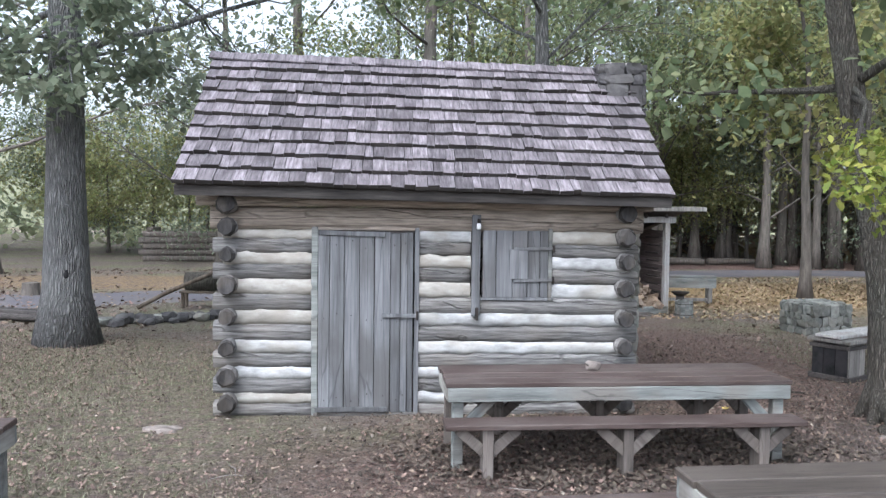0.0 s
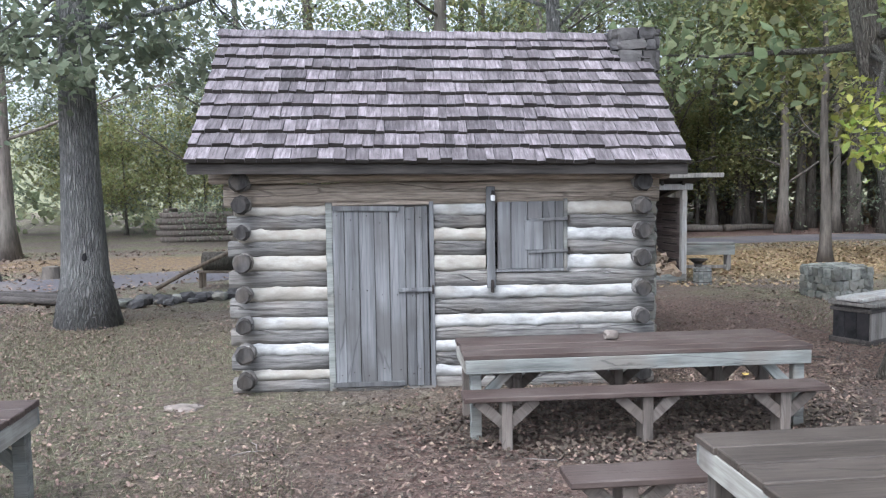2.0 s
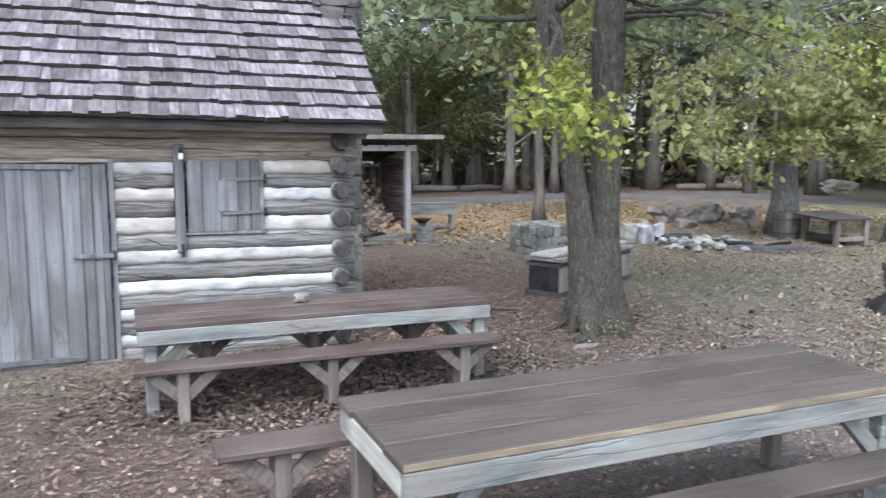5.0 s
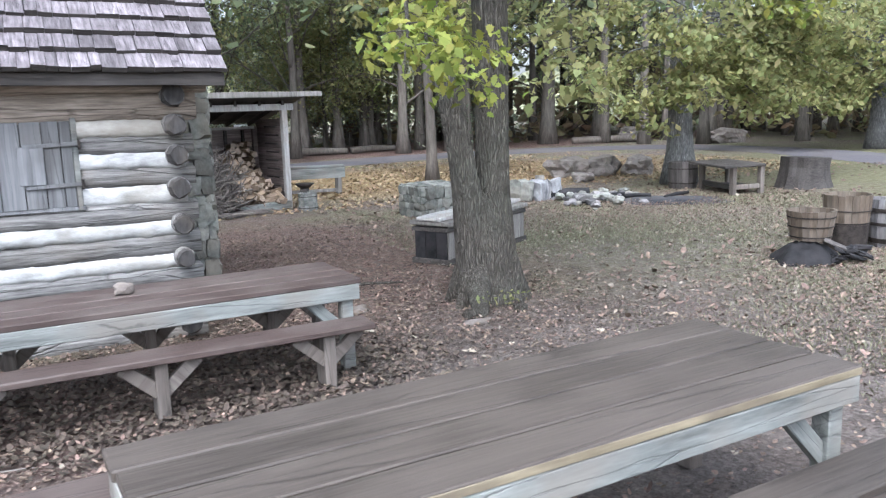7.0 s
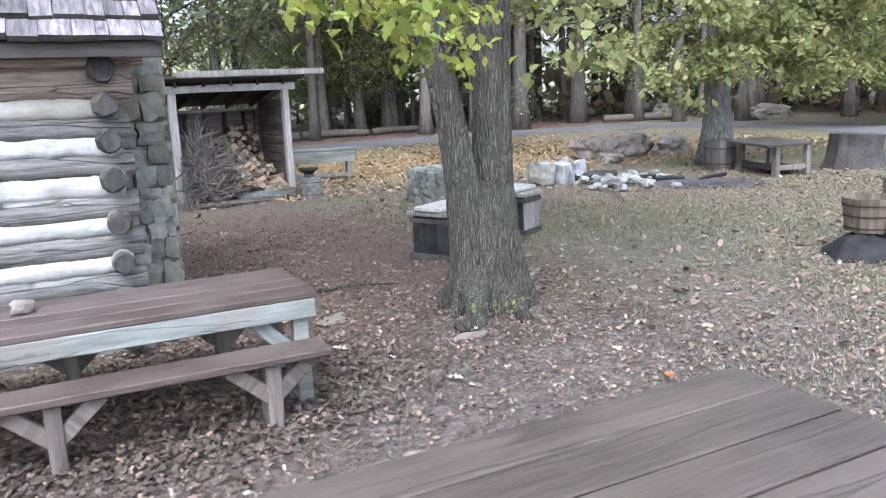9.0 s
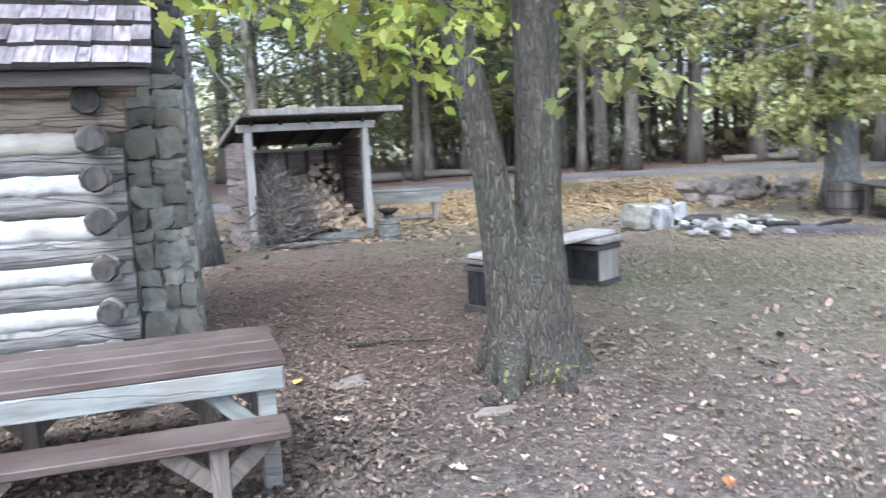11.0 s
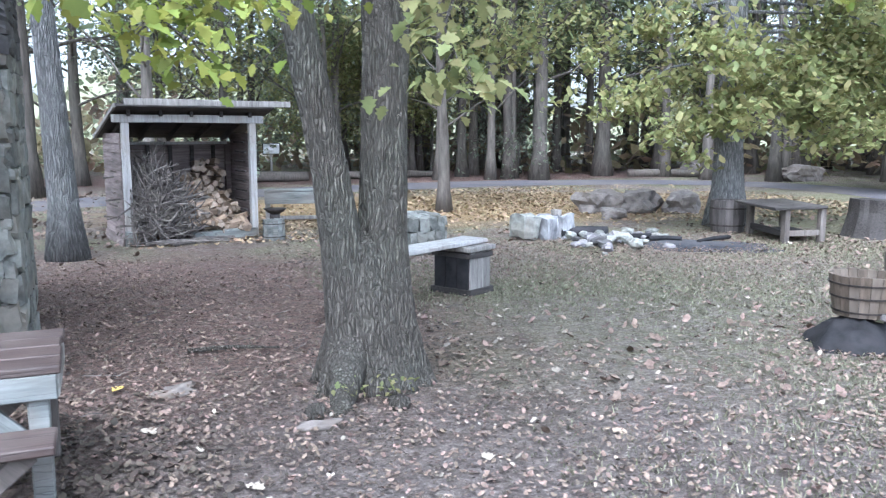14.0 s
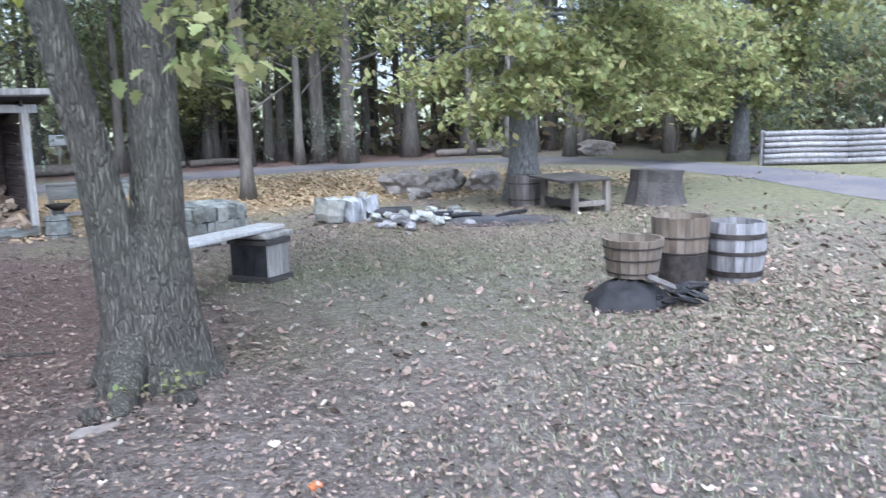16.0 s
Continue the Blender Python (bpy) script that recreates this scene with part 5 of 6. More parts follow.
part("heap_core", stone(1.25, 0.95, 0.9, 0.12, 3), M_STICK, wood, "packed billets", at=pose(0.0, 0.12, 0.26))

sticks = []
for i in range(820):
    u = rgw.random()
    x, d = rgw.gauss(0.48, 0.25), rgw.uniform(-0.25, 0.7)
    x = min(max(x, 0.16), 1.05)
    hgt = max(0.05, (1.25 - 0.7 * abs(x - 0.4)) * min(1, (d + 0.45) / 0.6))
    p = Vector((x, d, rgw.uniform(0.35, 1.0) * hgt))
    a, el = rgw.uniform(0, 6.28), rgw.gauss(0.5, 0.7)
    dr = Vector((math.cos(a) * math.cos(el), math.sin(a) * math.cos(el) * 0.5, math.sin(el)))
    L = rgw.uniform(0.35, 0.9)
    pts = [p - dr * L / 2]
    for k in range(4):
        dr = (dr + Vector((rgw.uniform(-0.28, 0.28), rgw.uniform(-0.15, 0.15), rgw.uniform(-0.28, 0.28)))).normalized()
        q = pts[-1] + dr * L / 4
        q.z = max(q.z, 0.03)
        q.x = max(q.x, 0.07)
        pts.append(q)
    r = rgw.uniform(0.006, 0.019)
    sticks.append(tube_data(pts, [r * (1 - 0.12 * k) for k in range(5)], 5))
for i in range(70):
    p = Vector((rgw.uniform(0.2, 1.4), rgw.uniform(-0.5, -0.1), 0.03 + rgw.random() * 0.04))
    a = rgw.gauss(0, 0.35)
    dr = Vector((math.cos(a), math.sin(a), 0)) * rgw.uniform(0.1, 0.35)
    sticks.append(tube_data([p - dr, p + Vector((0, 0.02, 0.015)), p + dr], [0.011, 0.01, 0.006], 5))
brush = new("brush_pile", mesh_of("brush_pile", *joined(sticks), M_STICK))
brush.matrix_basis = shed_m
tagged(brush, "tangled heap of grey dry branches in the shelter", "brushwood", kind="stuff")

# bench, basin and pail behind the shelter
wb = thing("plank_bench", "low grey plank bench beside the shelter", "bench", pose(6.35, 17.85, 0, 0, 0, -8))
part("seat", box(1.35, 0.32, 0.05, 0.008, 0.003), M_APRON, wb, at=pose(0.67, 0.16, 0.62))
part("face_board", box(1.35, 0.04, 0.22, 0.006, 0.003), M_APRON, wb, at=pose(0.67, 0.0, 0.48))
for x in (0.06, 1.22):
    for y in (0.04, 0.28):
        part("leg", box(0.09, 0.07, 0.62, 0.006), M_POST, wb, at=pose(x, y, 0.29))
part("rail", box(1.1, 0.06, 0.07, 0.005), M_POST, wb, at=pose(0.62, 0.04, 0.1))


def barrel(name, label, m, rb, rt, h, staves, mats, hoops, bulge=0.0, category="tub", fill=None, group="", lip=0.0):
    """An open coopered vessel: staves, hoops, a bottom."""
    t = thing(name, label, category, m, group)
    radius = lambda z: rb + (rt - rb) * z / h + bulge * math.sin(math.pi * z / h)
    for i in range(staves):
        a0, a1 = 2 * math.pi * i / staves, 2 * math.pi * (i + 1) / staves - 0.02
        vs, fs = [], []
        jag = RNG.uniform(-0.004, 0.008)
        for k in range(6):
            z = h * k / 5 + (jag if k == 5 else 0)
            for a, dr in ((a0, 0), (a1, 0), (a1, -0.028), (a0, -0.028)):
                r = radius(z) + dr
                vs.append((math.cos(a) * r, math.sin(a) * r, z))
        for k in range(5):
            for e in range(4):
                fs.append((k * 4 + e, k * 4 + (e + 1) % 4, (k + 1) * 4 + (e + 1) % 4, (k + 1) * 4 + e))
        fs += [(3, 2, 1, 0), (20, 21, 22, 23)]
        mt = mats[RNG.randrange(len(mats))]
        part("stave", mesh_of("stave", vs, fs, mt), mt, t)
    for z, w in hoops:
        vs, fs = [], []
        for k in range(40):
            a = 2 * math.pi * k / 40
            for zz, e in ((z - w / 2, 0.001), (z - w / 2, 0.007), (z + w / 2, 0.007), (z + w / 2, 0.001)):
                r = radius(zz) + e
                vs.append((math.cos(a) * r, math.sin(a) * r, zz))
            for e in range(4):
                fs.append((k * 4 + e, k * 4 + (e + 1) % 4, ((k + 1) % 40) * 4 + (e + 1) % 4, ((k + 1) % 40) * 4 + e))
        part("hoop", mesh_of("hoop", vs, fs, M_IRON), M_IRON, t, "thin dark iron hoop")
    bm = bmesh.new()
    bmesh.ops.create_cone(bm, cap_ends=True, segments=24, radius1=radius(0.05) - 0.03, radius2=radius(0.07) - 0.03, depth=0.03)
    part("bottom", bm, M_TUB_DARK, t, at=pose(0, 0, 0.06))
    return t


barrel("pail", "pale blue-grey hooped pail beside the shelter post", pose(6.1, 15.45, 0), 0.185, 0.175, 0.33, 14, [M_APRON], [(0.06, 0.012), (0.27, 0.012)], category="pail")
bs = thing("basin_stand", "dark iron basin on a short stump", "basin", pose(6.22, 16.0, 0))
part("stump", mesh_of("stump", *tube_data([(0, 0, 0), (0, 0, 0.2), (0, 0, 0.36)], [0.1, 0.085, 0.09], 10, 0.1), M_DARKWOOD, True), M_DARKWOOD, bs)
part("basin", mesh_of("basin", *tube_data([(0, 0, 0.36), (0, 0, 0.40), (0, 0, 0.46)], [0.07, 0.13, 0.2], 16), M_IRON, True), M_IRON, bs, "black iron basin")

# ---- tubs on the fire stump ----
tubs = "wooden tubs by the burnt stump"
barrel("half_tub", "shallow tan wooden tub standing on a charred stump", pose(9.55, 7.12, 0.245), 0.225, 0.275, 0.34, 20, [M_TUB], [(0.04, 0.016), (0.16, 0.016), (0.27, 0.016)], group=tubs)
barrel("tall_tub", "tall tub, tan above and dark and wet below", pose(10.42, 7.30, 0), 0.235, 0.285, 0.69, 22, [M_TUB], [(0.165, 0.33), (0.345, 0.022), (0.5, 0.014)], group=tubs)
barrel("barrel", "weathered grey open barrel with dark iron hoops", pose(11.05, 7.12, 0), 0.245, 0.275, 0.60, 20, [M_TUB_GREY], [(0.09, 0.06), (0.30, 0.04), (0.47, 0.05)], 0.03, "barrel", group=tubs)


def mound(name, label, category, m, rx, ry, h, material, seed, rough=0.35):
    vs, fs = [], []
    nr, na = 9, 30
    for i in range(nr + 1):
        u = i / nr
        for k in range(na):
            a = 2 * math.pi * k / na
            e = 1 + rough * noise.noise(Vector((math.cos(a) * 1.6, math.sin(a) * 1.6, seed))) + 0.1 * noise.noise(Vector((math.cos(a) * 5, math.sin(a) * 5, u * 6 + seed)))
            vs.append((math.cos(a) * rx * u * e, math.sin(a) * ry * u * e, h * (1 - u ** 2.2) * (1 + 0.25 * noise.noise(Vector((math.cos(a) * u * 4, math.sin(a) * u * 4, seed + 5))) + 0.22 * noise.noise(Vector((math.cos(a) * u * 11, math.sin(a) * u * 11, seed + 9)))) - 0.02 * u))
    for i in range(nr):
        for k in range(na):
            fs.append((i * na + k, i * na + (k + 1) % na, (i + 1) * na + (k + 1) % na, (i + 1) * na + k)[::-1])
    ob = new(name, mesh_of(name, vs, fs, material, True))
    ob.matrix_basis = m
    return tagged(ob, label, category)


mound("charred_stump", "broad low charred stump under the shallow tub", "stump", pose(9.42, 7.1, 0, 0, 0, 40), 0.46, 0.38, 0.235, M_CHAR_SHADE, 3.0)
for i in range(16):
    ob = link_bm("charred_log", stone(rgw.uniform(0.12, 0.34), rgw.uniform(0.07, 0.13), rgw.uniform(0.05, 0.11), 0.3), rgw.choice((M_CHAR_SHADE, M_CHAR_SHADE, M_CHAR_SHADE)))
    ob.matrix_basis = pose(9.5 + 0.62 * (i / 16) + rgw.uniform(-0.15, 0.15), 6.72 + 0.1 * (i / 16) + rgw.uniform(-0.15, 0.12), 0.06 + 0.1 * rgw.random(), rgw.uniform(-25, 25), rgw.uniform(-25, 25), rgw.uniform(0, 180))
    tagged(ob, "crumbling charred log scrap beside the burnt stump", "charred wood", "charred scraps")
ob = link_bm("grey_plank", box(0.36, 0.08, 0.02, 0.006, 0.006), M_TUB_DARK)
ob.matrix_basis = pose(9.62, 6.78, 0.2, 22, 24, -38)
tagged(ob, "short weathered plank leaning on the charred stump", "plank")

# ---- board bench by the twin tree ----
bb = thing("pedestal_bench", "grey bench of a pale plank on two boarded pedestals", "bench", pose(5.86, 9.24, 0, 0, 0, 30))
part("plank", box(2.1, 0.34, 0.045, 0.008, 0.003, cuts=8), M_POST_PALE, bb, "pale bleached plank", at=pose(0.98, 0.25, 0.56))
for x in (0.0, 1.6):
    ped = part("pedestal", box(0.36, 0.46, 0.44, 0.004), M_DARKWOOD, bb, at=pose(x + 0.18, 0.25, 0.26))
    for k in range(3):
        part("board", box(0.12, 0.02, 0.40, 0.004, 0.002), M_POST, ped, at=pose(-0.12 + k * 0.12, -0.24, 0.0))
        # left boards near-black: the shade on that side is painted in
        part("board", box(0.02, 0.15, 0.40, 0.004, 0.002), M_CHAR_SHADE, ped, at=pose(-0.19, -0.155 + k * 0.155, 0.0))
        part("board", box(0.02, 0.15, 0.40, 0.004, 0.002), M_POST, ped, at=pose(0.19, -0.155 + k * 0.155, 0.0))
    part("cap", box(0.46, 0.58, 0.05, 0.006, 0.003), M_POST, ped, at=pose(0, 0, 0.245))
    part("upper_moulding", box(0.42, 0.54, 0.05, 0.006, 0.003), M_DARKWOOD, ped, at=pose(0, 0, 0.17))
    part("plinth", box(0.43, 0.55, 0.07, 0.006, 0.003), M_DARKWOOD, ped, at=pose(0, 0, -0.225))

# ---- masonry pier, fire ring, boulders ----
pier = thing("stone_pier", "low square pier of mortared fieldstone", "stone pier", pose(7.7, 13.4, 0, 0, 0, 8))
part("core", box(0.74, 0.74, 0.52, 0.02, at=(0, 0, 0.26)), M_MORTAR, pier)
stone_face(pier, (-0.37, -0.37, 0), (1, 0, 0), 0.74, 0.54, (0, -1, 0), 0.12, 0.17, M_PIER)
stone_face(pier, (0.37, -0.37, 0), (0, 1, 0), 0.74, 0.54, (1, 0, 0), 0.12, 0.17, M_PIER)
stone_face(pier, (-0.37, -0.37, 0), (0, 1, 0), 0.74, 0.54, (-1, 0, 0), 0.12, 0.17, M_PIER)
stone_face(pier, (-0.37, 0.37, 0), (1, 0, 0), 0.74, 0.54, (0, 1, 0), 0.12, 0.17, M_PIER)
for i in range(10):
    part("cap_stone", stone(rgw.uniform(0.22, 0.36), rgw.uniform(0.22, 0.36), 0.12, 0.12), M_PIER, pier, at=pose(-0.28 + (i % 5) * 0.14, -0.2 + (i // 5) * 0.4, 0.53, 0, 0, rgw.uniform(0, 90)))

for i, (x, mt, lab, w) in enumerate(((0, M_STONE, "squared grey stone block at the fire ring", 0.38), (0.36, M_WASHED, "whitewashed stone block at the fire ring", 0.26), (0.63, M_WASHED, "whitewashed stone block at the fire ring", 0.24))):
    ob = link_bm("stone_block", block_stone(w, 0.4, 0.40), mt)
    ob.matrix_basis = pose(9.95 + x, 14.05 - 0.05 * i, 0.19, 0, rgw.uniform(-3, 3), 8 + rgw.uniform(-6, 6))
    tagged(ob, lab, "stone", "stones of the fire ring")
for i in range(64):
    u = rgw.random()
    sz = rgw.uniform(0.08, 0.24)
    ob = link_bm("stone", stone(sz * rgw.uniform(0.9, 1.5), sz, sz * rgw.uniform(0.5, 0.8), 0.2), rgw.choice((M_STONE, M_STONE_PALE, M_STONE_DARK, M_STONE_DARK, M_STONE)))
    ob.matrix_basis = pose(10.2 + 1.75 * u + rgw.gauss(0, 0.16), 12.75 + 0.75 * u + rgw.gauss(0, 0.33), sz * 0.2 + 0.09 * rgw.random() * (1 - abs(u - 0.4)), rgw.uniform(-20, 20), rgw.uniform(-20, 20), rgw.uniform(0, 180))
    tagged(ob, "loose fire-ring stone lying among others", "stone", "stones of the fire ring")
mound("ash_bed", "flat bed of black ash and char", "ash", pose(12.15, 12.45, 0.004, 0, 0, -35), 1.5, 0.75, 0.045, M_ASH, 8.0, 0.5)
for i, (x, y, L, r, a) in enumerate(((11.5, 13.2, 0.7, 0.045, 10), (11.9, 12.9, 0.5, 0.04, -25), (12.6, 12.6, 0.9, 0.035, 20), (10.9, 13.75, 0.8, 0.09, -12))):
    v, f = tube_data(finer([(-L / 2, 0, 0), (0, 0.02, 0.01), (L / 2, -0.02, 0)], 4), [r] * 9, 9, 0.2, i)
    ob = new("charred_log", mesh_of("charred_log", v, f, M_CHAR_SHADE, True))
    ob.matrix_basis = pose(x, y, r + 0.02, 0, 0, a)
    tagged(ob, "burnt log lying on the ash", "charred log", "burnt logs")
part_post = link_bm("short_post", box(0.16, 0.14, 0.34, 0.012, 0.008, at=(0, 0, 0.17)), M_POST)
part_post.matrix_basis = pose(11.25, 15.3, 0)
tagged(part_post, "short grey post end set in the ground", "post")
for x, y, sx, sy, sz, lab in ((13.55, 17.5, 1.25, 1.0, 0.66, "low flat-topped brown-grey boulder at the clearing's edge"), (14.45, 17.25, 1.35, 1.0, 0.74, "low flat-topped brown-grey boulder at the clearing's edge"), (15.3, 16.9, 1.3, 0.9, 0.68, "low flat-topped brown-grey boulder at the clearing's edge"), (13.2, 16.4, 0.9, 0.6, 0.3, "flat grey rock at the clearing's edge"), (26.9, 25.1, 2.4, 1.2, 0.8, "pale boulder beyond the path"), (25.6, 29.2, 1.9, 1.2, 0.9, "pale boulder beyond the path"), (31, 21, 2.2, 1.0, 0.4, "pale boulder beyond the path")):
    ob = link_bm("boulder", stone(sx, sy, sz, 0.2, 3), M_ROCK)
    ob.matrix_basis = pose(x, y, sz * 0.3, 0, 0, rgw.uniform(0, 60))
    tagged(ob, lab, "boulder", "boulders")
barrel("dark_keg", "dark wooden keg standing against the oak", pose(13.85, 13.75, 0), 0.28, 0.3, 0.56, 16, [M_TUB_DARK], [(0.12, 0.03), (0.42, 0.03)], 0.02, "keg")

stand = thing("work_table", "rough low plank work table on square legs", "table", pose(13.55, 12.05, 0, 0, 0, -3))
for k in range(4):
    part("top_board", box(0.24, 1.45, 0.05, 0.008, 0.006), M_DARKWOOD, stand, at=pose(0.0 + k * 0.25, 0.62, 0.57, 0, RNG.uniform(-1, 1), -14))
for x, y in ((0.02, 0.05), (0.68, 0.0), (0.32, 1.25), (0.98, 1.2)):
    part("leg", box(0.1, 0.1, 0.56, 0.008, 0.004), M_POST_BROWN, stand, at=pose(x, y, 0.27))
part("rail", box(0.7, 0.06, 0.09, 0.006), M_POST_BROWN, stand, at=pose(0.35, 0.02, 0.16, 0, 0, -3))
part("rail", box(1.3, 0.06, 0.09, 0.006), M_DARKWOOD, stand, at=pose(0.18, 0.64, 0.16, 0, 0, 76))
part("shelf", box(0.7, 1.0, 0.03, 0.005), M_DARKWOOD, stand, at=pose(0.5, 0.6, 0.12, 0, 0, -14))
big = new("tree_stump", mesh_of("tree_stump", *tube_data(finer([(0, 0, -0.05), (0, 0, 0.15), (0.02, 0, 0.4), (0.03, 0, 0.62)], 4), fine_r([0.54, 0.48, 0.45, 0.46], 4), 40, 0.16, 4.4), M_DARKWOOD))
big.matrix_basis = pose(15.75, 12.25, 0)
tagged(big, "broad old grey tree stump with split bark", "stump")

# far rail fence, sign and fallen logs
fence = thing("rail_fence", "weathered grey split-rail fence beyond the path", "fence", pose(25.3, 16.5, 0, 0, 0, -34))
for i in range(6):
    part("post", box(0.14, 0.12, 1.05, 0.02, 0.01), M_TUB_GREY, fence, at=pose(i * 2.4, 0.12, 0.5))
    if i < 5:
        for k in range(6):
            part("rail", mesh_of("rail", *tube_data([(0, 0, 0), (1.2, 0.03, 0.02), (2.4, 0, 0)], [0.085, 0.095, 0.08], 7, 0.2, i + k), M_TUB_GREY, True), M_TUB_GREY, fence, at=pose(i * 2.4, -0.04, 0.1 + k * 0.165))
sign = thing("notice_board", "small white notice on a thin post", "sign", pose(9.0, 32.5, 0))
part("post", box(0.08, 0.08, 1.0, 0.01), M_POST, sign, at=pose(0, 0.05, 0.5))
part("panel", box(0.58, 0.04, 0.36, 0.006), M_WHITE, sign, "blank white panel", at=pose(0, 0, 1.12))
part("panel_frame", box(0.64, 0.03, 0.42, 0.006), M_DARKWOOD, sign, at=pose(0, 0.03, 1.12))
for x, y, L, r, a in ((8.4, 30.8, 3.2, 0.2, 3), (11.6, 31.5, 2.6, 0.16, -6), (14.2, 31.8, 2.2, 0.14, 12), (24.2, 29.0, 3.5, 0.16, -20)):
    v, f = tube_data(finer([(-L / 2, 0, 0), (0, 0.08, 0.03), (L / 2, 0, 0)], 4), fine_r([r, r * 0.95, r * 0.8], 4), 10, 0.15, x)
    ob = new("fallen_log", mesh_of("fallen_log", v, f, M_POST_BROWN, True))
    ob.matrix_basis = pose(x, y, r * 0.8, 0, 0, a)
    tagged(ob, "grey fallen log at the edge of the woods", "log", "fallen logs")

# ---- beyond the cabin's left end ----
for i in range(46):
    u = i / 45
    sz = rgw.uniform(0.14, 0.34)
    ob = link_bm("wall_stone", stone(sz * 1.3, sz, sz * 0.75, 0.22), rgw.choice((M_STONE_DARK, M_STONE_DARK, M_STONE)))
    ob.matrix_basis = pose(-5.0 + 2.3 * u + rgw.gauss(0, 0.12), 13.7 + 1.7 * u + rgw.gauss(0, 0.16), sz * 0.25, rgw.uniform(-15, 15), rgw.uniform(-15, 15), rgw.uniform(0, 180))
    tagged(ob, "dark fieldstone in a low tumbled row", "stone", "low stone row")
for k in range(5):
    v, f = tube_data(finer([(-9.2, 15.4 + 0.12 * k, 0.1), (-7.2, 14.9 + 0.1 * k, 0.08), (-5.1, 14.0 + 0.14 * k, 0.1)], 4), fine_r([0.06, 0.07, 0.05], 4), 7, 0.15, k)
    tagged(new("pole", mesh_of("pole", [p + Vector((0, 0, 0.05 * (k % 2))) for p in v], f, M_DARKWOOD, True)), "dark fallen pole lying along the grass", "pole", "fallen poles")
lw = thing("log_wall", "low dark wall of stacked squared logs", "log wall", pose(-8.9, 31.2, 0, 0, 0, 4))
for k in range(5):
    v, f = hewn_log(9.5 + 0.3 * (k % 2), 0.22, 0.26, k * 3.3, 0, 20)
    part("log", mesh_of("log", v, f, M_POST_BROWN, True), M_POST_BROWN, lw, at=pose(4.6, 0, 0.12 + k * 0.23))
for x in (0.1, 4.5, 9.0):
    part("log", mesh_of("log", *hewn_log(1.6, 0.2, 0.24, x, 0, 6), M_POST_BROWN, True), M_POST_BROWN, lw, at=pose(x, 0.7, 1.2, 0, 0, 90))
saw = thing("saw_bench", "small pale sawing bench with an upright back frame", "bench", pose(-4.05, 16.6, 0, 0, 0, -6))
part("seat", box(0.85, 0.3, 0.05, 0.008), M_TUB, saw, at=pose(0.4, 0.1, 0.34))
for x in (0.03, 0.78):
    part("leg", box(0.06, 0.06, 0.36, 0.006), M_TUB, saw, at=pose(x, 0.02, 0.17))
    part("back_post", box(0.06, 0.06, 0.72, 0.006), M_TUB, saw, at=pose(x, 0.24, 0.36))
lg = new("cut_log", mesh_of("cut_log", *tube_data([(-0.3, 0, 0), (0, 0, 0.0), (0.3, 0, 0)], [0.19, 0.2, 0.19], 14, 0.1), M_BARK, True))
lg.matrix_basis = pose(-3.66, 16.66, 0.555, 0, 0, -6)
tagged(lg, "short round of dark bark-covered log on the bench", "log")
v, f = tube_data(finer([(-4.75, 16.0, 0.08), (-4.2, 16.15, 0.38), (-3.3, 16.35, 0.78)], 3), [0.045] * 7, 8, 0.1)
tagged(new("leaning_pole", mesh_of("leaning_pole", v, f, M_TUB, True)), "brown pole leaning across the sawing bench", "pole")
for x, y, r, hh in ((-8.0, 18.9, 0.2, 0.3), (-9.3, 18.6, 0.26, 0.34)):
    ob = new("tree_stump", mesh_of("tree_stump", *tube_data([(0, 0, -0.04), (0, 0, hh / 2), (0, 0, hh)], [r * 1.15, r, r * 0.95], 14, 0.15, x), M_BARK_FAR))
    ob.matrix_basis = pose(x, y, 0)
    tagged(ob, "small dark sawn stump in the leaves", "stump", "small stumps")
for x, y, sx, sy, a in ((-1.95, 7.3, 0.42, 0.3, 10), (4.08, 7.8, 0.34, 0.22, 20), (4.86, 6.8, 0.3, 0.16, 0), (3.75, 5.1, 0.26, 0.12, -20)):
    ob = link_bm("flat_stone", stone(sx, sy, 0.08, 0.3, 3), M_STONE_DIRTY, True)
    ob.matrix_basis = pose(x, y, ground_z(x, y) + 0.002, 0, 0, a)
    tagged(ob, "flat grey stone sunk in the trodden ground", "stone", "flat ground stones")
ob = link_bm("small_stone", stone(0.16, 0.12, 0.10, 0.2, 2), M_STONE_DIRTY)
ob.matrix_basis = pose(1.95, 6.6, 0.738)
tagged(ob, "small rough stone lying on the table", "stone")
for x, y, r in ((4.88, 6.98, 0.08), (5.42, 6.95, 0.075)):
    ob = link_bm("root_knob", stone(r * 2, r * 1.6, r * 1.8, 0.25, 2), M_BARK, True)
    ob.matrix_basis = pose(x, y, 0.03)
    tagged(ob, "knobbly cut root by the twin tree", "root", "root knobs")

# ---- ground cover ----
rgl = np.random.RandomState(12)


